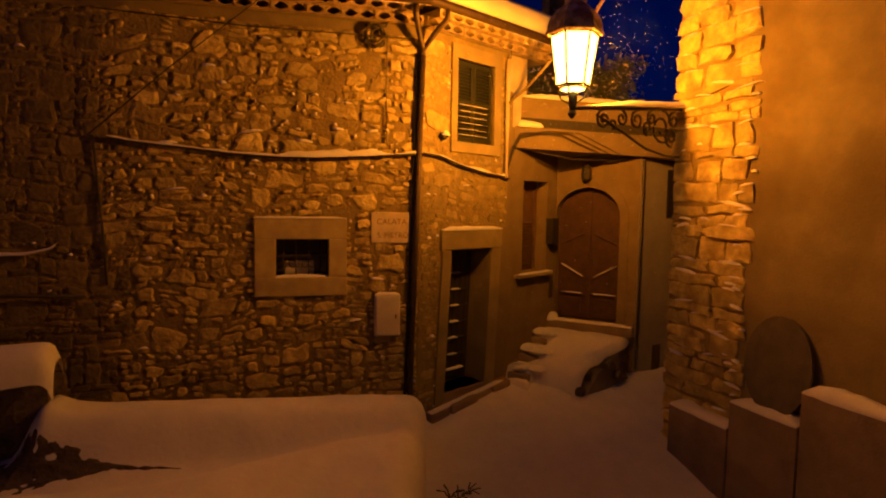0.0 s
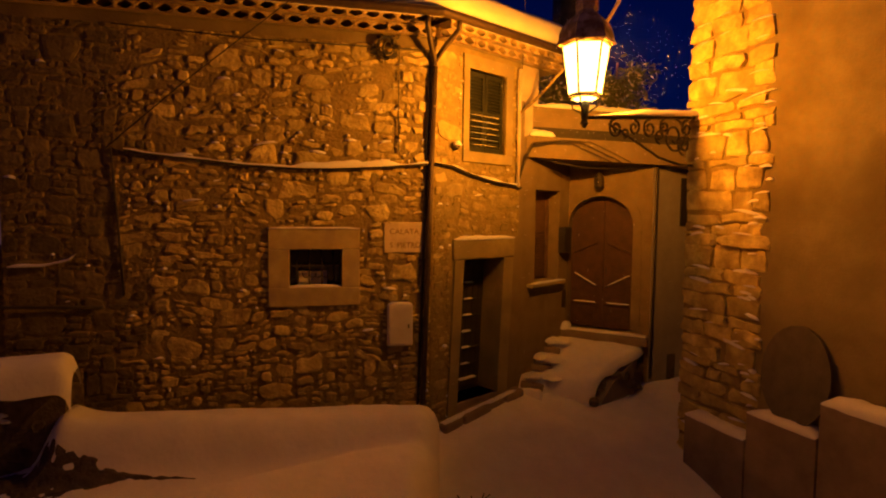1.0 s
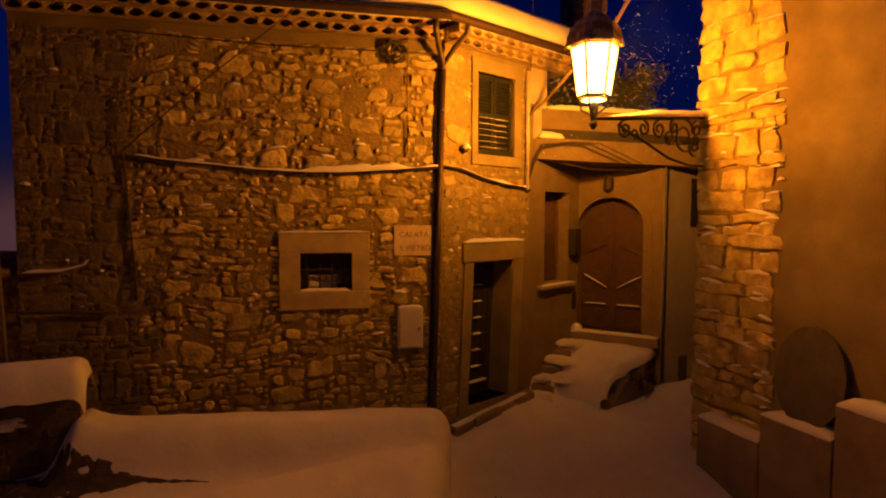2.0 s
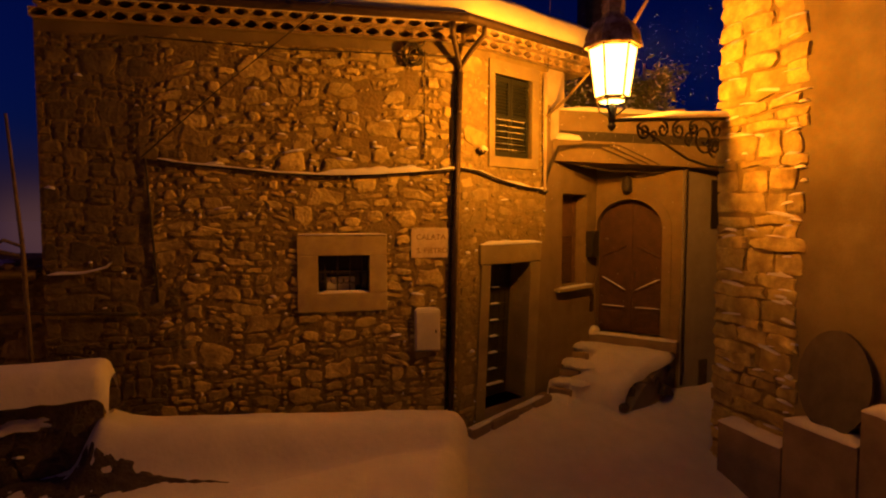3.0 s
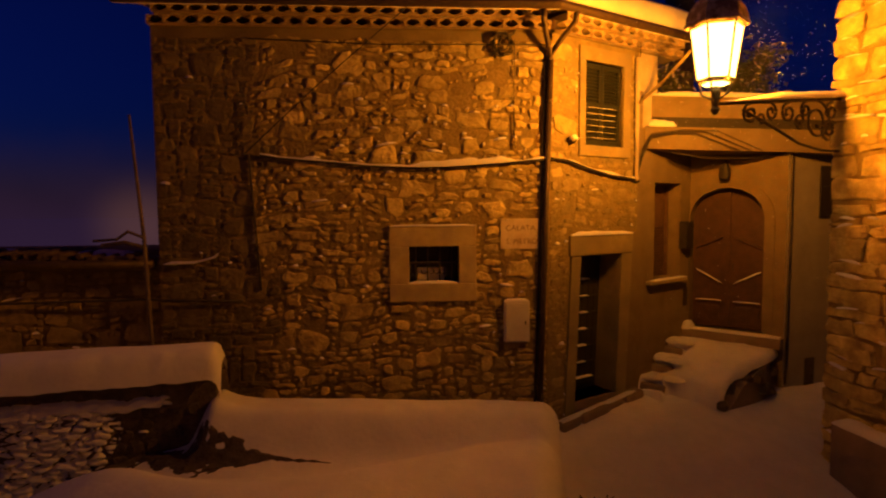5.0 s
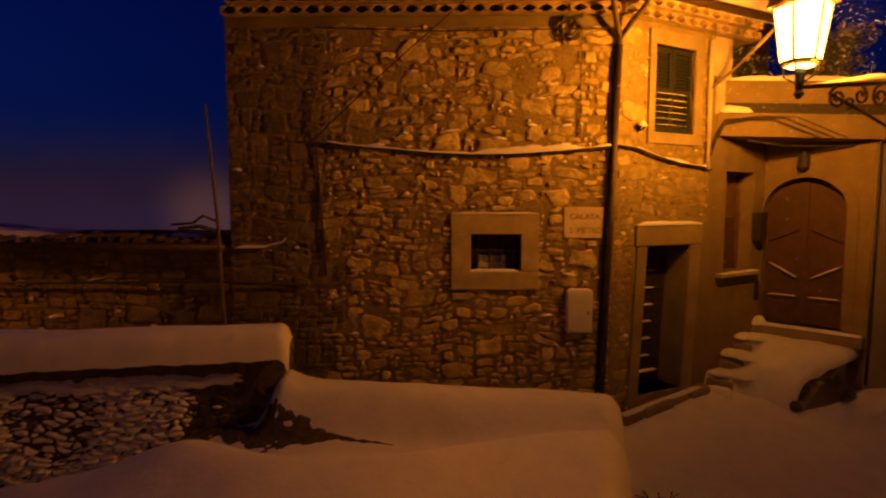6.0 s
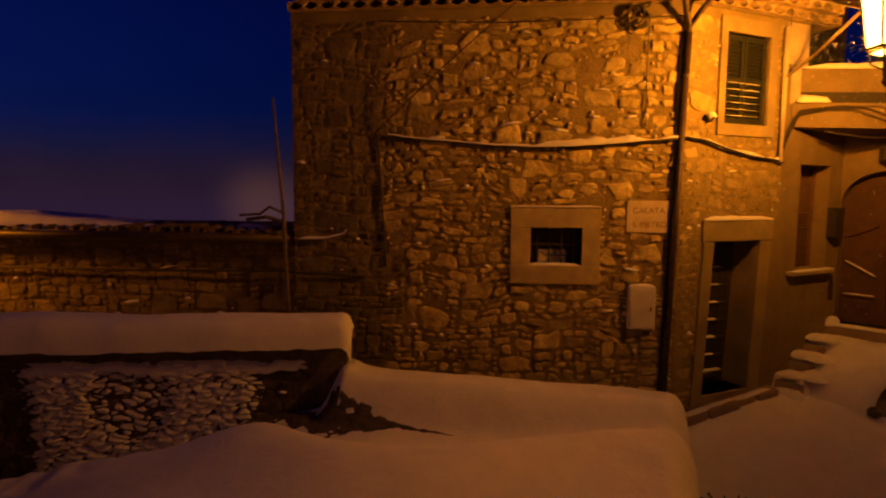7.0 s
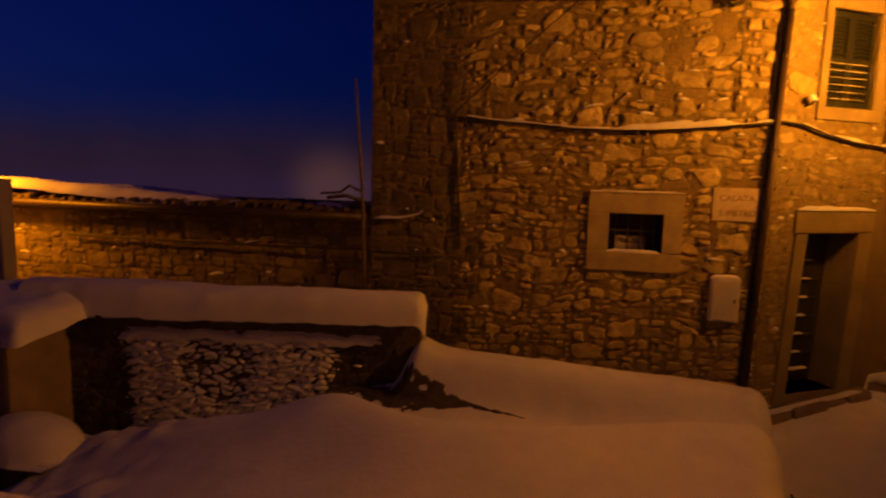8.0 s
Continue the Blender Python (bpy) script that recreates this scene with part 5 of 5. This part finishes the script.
# ---- tree behind the lantern ----
def tree(place, height, spread, seed):
    r = random.Random(seed)
    t = thing("evergreen_tree", "dark evergreen tree dusted with snow above the wall", "tree", Matrix.Translation(place))
    part("trunk", tube([(0, 0, 0), (0.05, 0, height * 0.4), (-0.05, 0.1, height * 0.7), (0, 0, height * 0.95)], lambda u: 0.13 * (1 - 0.8 * u), 8), M_BARK, t, smooth=True)
    verts, faces, sv, sf = [], [], [], []
    for i in range(26):
        a, u = r.uniform(0, 2 * math.pi), r.uniform(0.35, 1.0)
        reach = spread * (1.15 - 0.7 * u) * r.uniform(0.5, 1.1)
        base, tip = Vector((0, 0, height * u * 0.9)), Vector((reach * math.cos(a), reach * math.sin(a), height * u + r.uniform(-0.1, 0.3)))
        part("limb", tube([base, base.lerp(tip, 0.5) + Vector((0, 0, 0.08)), tip], lambda u: 0.03 * (1 - 0.8 * u), 5), M_BARK, t)
        for k in range(220):
            c = base.lerp(tip, r.uniform(0.25, 1.08)) + Vector((r.gauss(0, 0.16), r.gauss(0, 0.16), r.gauss(0, 0.13)))
            d1 = Vector((r.gauss(0, 1), r.gauss(0, 1), r.gauss(0, 0.6))).normalized() * r.uniform(0.05, 0.11)
            d2 = Vector((r.gauss(0, 1), r.gauss(0, 1), r.gauss(0, 1))).normalized() * r.uniform(0.016, 0.034)
            vv, ff = (sv, sf) if r.random() < 0.12 else (verts, faces)
            b = len(vv)
            vv += [c - d1, c + d2, c + d1, c - d2]
            ff.append((b, b + 1, b + 2, b + 3))
    tagged(mesh_object("crown", verts, faces, M_LEAF, t), kind="stuff")
    tagged(mesh_object("snow_dusting", sv, sf, M_SNOW, t), kind="stuff")


tree((7.1, 12.3, 0.3), 6.6, 1.25, 3)
tree((5.75, 12.9, 0.3), 6.0, 1.0, 5)

# snow in the air round the lantern
def falling_snow():
    r = random.Random(44)
    verts, faces = [], []
    for k in range(1100):
        if k < 750:
            c = Vector((LAMP.x, LAMP.y, 4.9)) + Vector((r.gauss(0.9, 0.8), r.gauss(0.7, 0.7), r.gauss(0.1, 0.55)))
        else:
            c = Vector((r.uniform(1.5, 6.0), r.uniform(6.0, 8.3), r.uniform(0.6, 5.5)))
        if c.x > 5.3 or (c - LAMP).length < 0.45:
            continue
        long, thick = r.uniform(0.004, 0.014) * (2.2 if r.random() < 0.2 else 1.0), r.uniform(0.0012, 0.003)
        way = Vector((r.gauss(0.8, 0.4), r.gauss(0, 0.5), r.gauss(-0.35, 0.4))).normalized()
        side = way.orthogonal().normalized()
        up = way.cross(side)
        b = len(verts)
        verts += [c - way * long, c + side * thick, c + up * thick, c - side * thick, c - up * thick, c + way * long]
        for i in range(4):
            j = (i + 1) % 4
            faces += [(b, b + 1 + j, b + 1 + i), (b + 5, b + 1 + i, b + 1 + j)]
    ob = mesh_object("falling_snow", verts, faces, M_SNOW)
    tagged(ob, "fine snowflakes drifting in the lantern light", "snow", kind="stuff")


falling_snow()

# chimney on the house roof
chim = thing("chimney", "dark square chimney of a house behind", "chimney")
part("shaft", box((7.35, 16.0, -2.2), (7.95, 16.6, 11.0), 0.01), M_DARKSTONE, chim)

# ---- left foreground: gate pier, dark post, snow-capped trough ----
gp = thing("gate_pier", "rough plastered pier under a heavy cap of snow", "pier")
part("body", box((-9.2, 5.32, -1.9), (-7.14, 6.28, 0.97), 0.06), M_PLINTH, gp, "rough cement render")
part("coping", box((-9.25, 5.26, 0.97), (-7.09, 6.32, 1.04), 0.02), M_DARKSTONE, gp, "dark stone coping")


def pier_cap(x, y):
    dx, dy = min(x + 9.4, -6.78 - x), min(y - 5.14, 6.72 - y)
    d = min(dx, dy)
    z = 1.26 + 0.07 * n3(x, y, 1.4) + 0.03 * n3(x, y, 4.0) + 0.12 * ease(5.5, 6.4, y)
    r = 0.42
    if d < r:
        z -= (0.34 + 0.08 * n3(x, y, 3.0)) * (1 - math.sqrt(max(0.0, 1 - (1 - max(0, d) / r) ** 2)))
    return z


grid_sheet("pier_cap_snow", -9.4, -6.78, 5.14, 6.72, 40, 30, pier_cap, M_SNOW, "heavy rounded cap of snow on the gate pier", "snow", "stuff")
tagged(part("wall_end", box((-13.5, 7.42, -1.6), (-9.6, 7.66, 2.75), 0.02), M_GREY, None), "dark unlit end of a yard wall", "wall", kind="structure")
tr = thing("stone_trough", "low dark stone trough buried under a heap of snow", "trough")
part("body", box((-7.35, 4.87, -1.6), (-6.25, 5.57, -0.3), 0.05), M_DARKSTONE, tr)


def heap(x, y):
    u, v = (x + 6.78) / 0.64, (y - 5.22) / 0.45
    return -0.32 + 0.41 * math.sqrt(max(0.0, 1 - (u * u + v * v))) + 0.02 * n3(x, y, 3)


grid_sheet("trough_snow", -7.42, -6.14, 4.77, 5.67, 30, 24, heap, M_SNOW, "round heap of snow on the trough", "snow", "stuff")

# glowing sheet painted as dusk haze over the valley beyond the low roof, with a paler puff of mist
def mist_material():
    m = bpy.data.materials.new("painted_mist_glow")
    m.use_nodes = True
    n, l = m.node_tree.nodes, m.node_tree.links
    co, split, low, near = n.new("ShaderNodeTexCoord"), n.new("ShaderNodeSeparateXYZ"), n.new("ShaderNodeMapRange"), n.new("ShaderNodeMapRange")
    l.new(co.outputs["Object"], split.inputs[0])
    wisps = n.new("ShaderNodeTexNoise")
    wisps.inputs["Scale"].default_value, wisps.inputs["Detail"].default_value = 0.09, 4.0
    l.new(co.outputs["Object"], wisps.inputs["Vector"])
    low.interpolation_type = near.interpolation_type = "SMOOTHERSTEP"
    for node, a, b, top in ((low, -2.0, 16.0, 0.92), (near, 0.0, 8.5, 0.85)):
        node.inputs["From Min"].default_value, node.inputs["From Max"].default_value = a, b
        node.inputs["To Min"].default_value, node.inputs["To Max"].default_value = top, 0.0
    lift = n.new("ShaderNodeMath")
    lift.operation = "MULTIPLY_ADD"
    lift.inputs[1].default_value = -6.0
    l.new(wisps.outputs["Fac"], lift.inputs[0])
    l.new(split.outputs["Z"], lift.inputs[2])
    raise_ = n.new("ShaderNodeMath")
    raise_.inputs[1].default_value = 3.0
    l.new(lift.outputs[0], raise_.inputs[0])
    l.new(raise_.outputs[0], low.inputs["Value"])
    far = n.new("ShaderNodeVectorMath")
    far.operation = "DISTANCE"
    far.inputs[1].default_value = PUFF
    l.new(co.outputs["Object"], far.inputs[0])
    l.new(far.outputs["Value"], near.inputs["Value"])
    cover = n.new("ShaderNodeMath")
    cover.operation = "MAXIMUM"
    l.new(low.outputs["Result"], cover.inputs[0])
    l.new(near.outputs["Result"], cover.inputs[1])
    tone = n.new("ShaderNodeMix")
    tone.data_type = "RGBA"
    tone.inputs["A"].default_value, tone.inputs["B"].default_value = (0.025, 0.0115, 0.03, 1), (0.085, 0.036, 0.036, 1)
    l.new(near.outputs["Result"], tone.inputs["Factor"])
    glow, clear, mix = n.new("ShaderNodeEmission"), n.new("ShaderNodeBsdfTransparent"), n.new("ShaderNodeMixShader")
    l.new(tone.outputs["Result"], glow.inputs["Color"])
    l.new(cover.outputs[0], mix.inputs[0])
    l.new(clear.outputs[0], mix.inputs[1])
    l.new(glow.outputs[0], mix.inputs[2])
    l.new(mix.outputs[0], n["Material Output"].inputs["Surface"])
    return m


PUFF = (-31.0, 70.0, 1.8)
mist_v = [(-150 + 5.0 * i, 70.0, z) for z in (-6.0, 4.0, 18.0) for i in range(30)]
mist_f = [(r * 30 + i, r * 30 + i + 1, (r + 1) * 30 + i + 1, (r + 1) * 30 + i) for r in range(2) for i in range(29)]
tagged(mesh_object("backdrop", mist_v, mist_f, mist_material()), "glowing backdrop sheet painted with purple dusk haze over the valley", "haze", kind="structure")

# plain houses that close the street behind
for k, (a, b, h) in enumerate((((9.0, -3.2), (-16.0, -3.2), 8.5), ((-16.0, -3.2), (-16.0, 6.0), 6.5), ((13.5, 9.0), (13.5, -3.2), 8.5))):
    tagged(part("wall_behind", box((0, 0, -2.2), (length(a, b), 0.4, h)), M_BEIGE, None, matrix=wall_frame(a, b)), "plain plastered house wall closing the street", "wall", kind="structure")

# earth laid bare in the wind-scoured hollow
def bare_earth():
    verts, faces, nu, nv = [], [], 150, 50
    for j in range(nv + 1):
        v = 2 * j / nv - 1
        for i in range(nu + 1):
            u = i / nu
            x = -3.9 + 2.8 * u
            y = min(6.99 - 0.37 * ease(-3.7, -2.4, x) - 0.09 * ease(-2.0, -1.2, x), 7.04 + 0.19 * (x + 2.57)) + 0.02 * n3(x, 0.0, 2.5)
            y += v * (0.18 - 0.15 * ease(-2.5, -1.6, x) + 0.06 * math.exp(-((x + 2.75) / 0.22) ** 2)) * (1 + 0.4 * n3(x, v, 3.0))
            lift = 0.036 * (1 - 1.2 * abs(v)) * (1 - 0.4 * u) + 0.018 * n3(x * 4, y * 9, 1.0, 2.0) + 0.012 * n3(x * 13, y * 21, 1.0, 4.0) - 0.004 - 0.004 * u
            verts.append((x, y, bank_height(x, y) + lift))
    for j in range(nv):
        for i in range(nu):
            a = j * (nu + 1) + i
            faces.append((a, a + 1, a + nu + 2, a + nu + 1))
    tagged(mesh_object("bare_earth", verts, faces, M_DARKSTONE, smooth=True), "dark earth and stones laid bare by the wind", "earth", kind="stuff")


bare_earth()

# dry stalks sticking out of the snow below the terrace edge
for k, (x, y) in enumerate(((1.95, 6.85), (2.05, 6.8), (2.2, 6.86))):
    z = street_height(x, y)
    st = thing("dry_plant", "dark bare stalks poking through street snow", "plant", Matrix.Translation((x, y, z)), group="stalks in the snow")
    for i in range(6):
        a = rng.uniform(0, 6.28)
        part("stalk", tube([(0, 0, -0.05), (0.06 * math.cos(a), 0.06 * math.sin(a), 0.06), (0.17 * math.cos(a), 0.17 * math.sin(a), 0.05 + 0.06 * rng.random())], 0.009, 4), M_IRON, st)

# twigs caught on the pole, snow on the jutting corner stones
part("twig", tube([(-3.62, 7.68, 2.72), (-3.8, 7.66, 2.8), (-3.95, 7.68, 2.7), (-4.25, 7.7, 2.68)], 0.02, 6), M_BARK, pole, "broken twig caught on the pole")
part("twig", tube([(-3.64, 7.68, 2.6), (-3.85, 7.66, 2.66), (-4.15, 7.7, 2.62)], 0.03, 6), M_BARK, pole, "broken twig caught on the pole")
snow_ridge([F1 @ Vector((0.08, -0.045, 2.3)), F1 @ Vector((0.5, -0.05, 2.31)), F1 @ Vector((0.78, -0.045, 2.38)), F1 @ Vector((0.86, -0.04, 2.46))], 0.035, 0.035, "snow on a jutting course of corner stones")

# upper terrace on which the street's top stands
tagged(part("pavement_upper", box((-6.0, -3.1, -2.2), (1.0, 2.2, 1.35), 0.12), M_SNOW, None), "snow-covered upper terrace of the street", "terrace", kind="structure")

snow_object("wall_snow", wall_snow, "small ledges of snow caught on stones and mouldings")
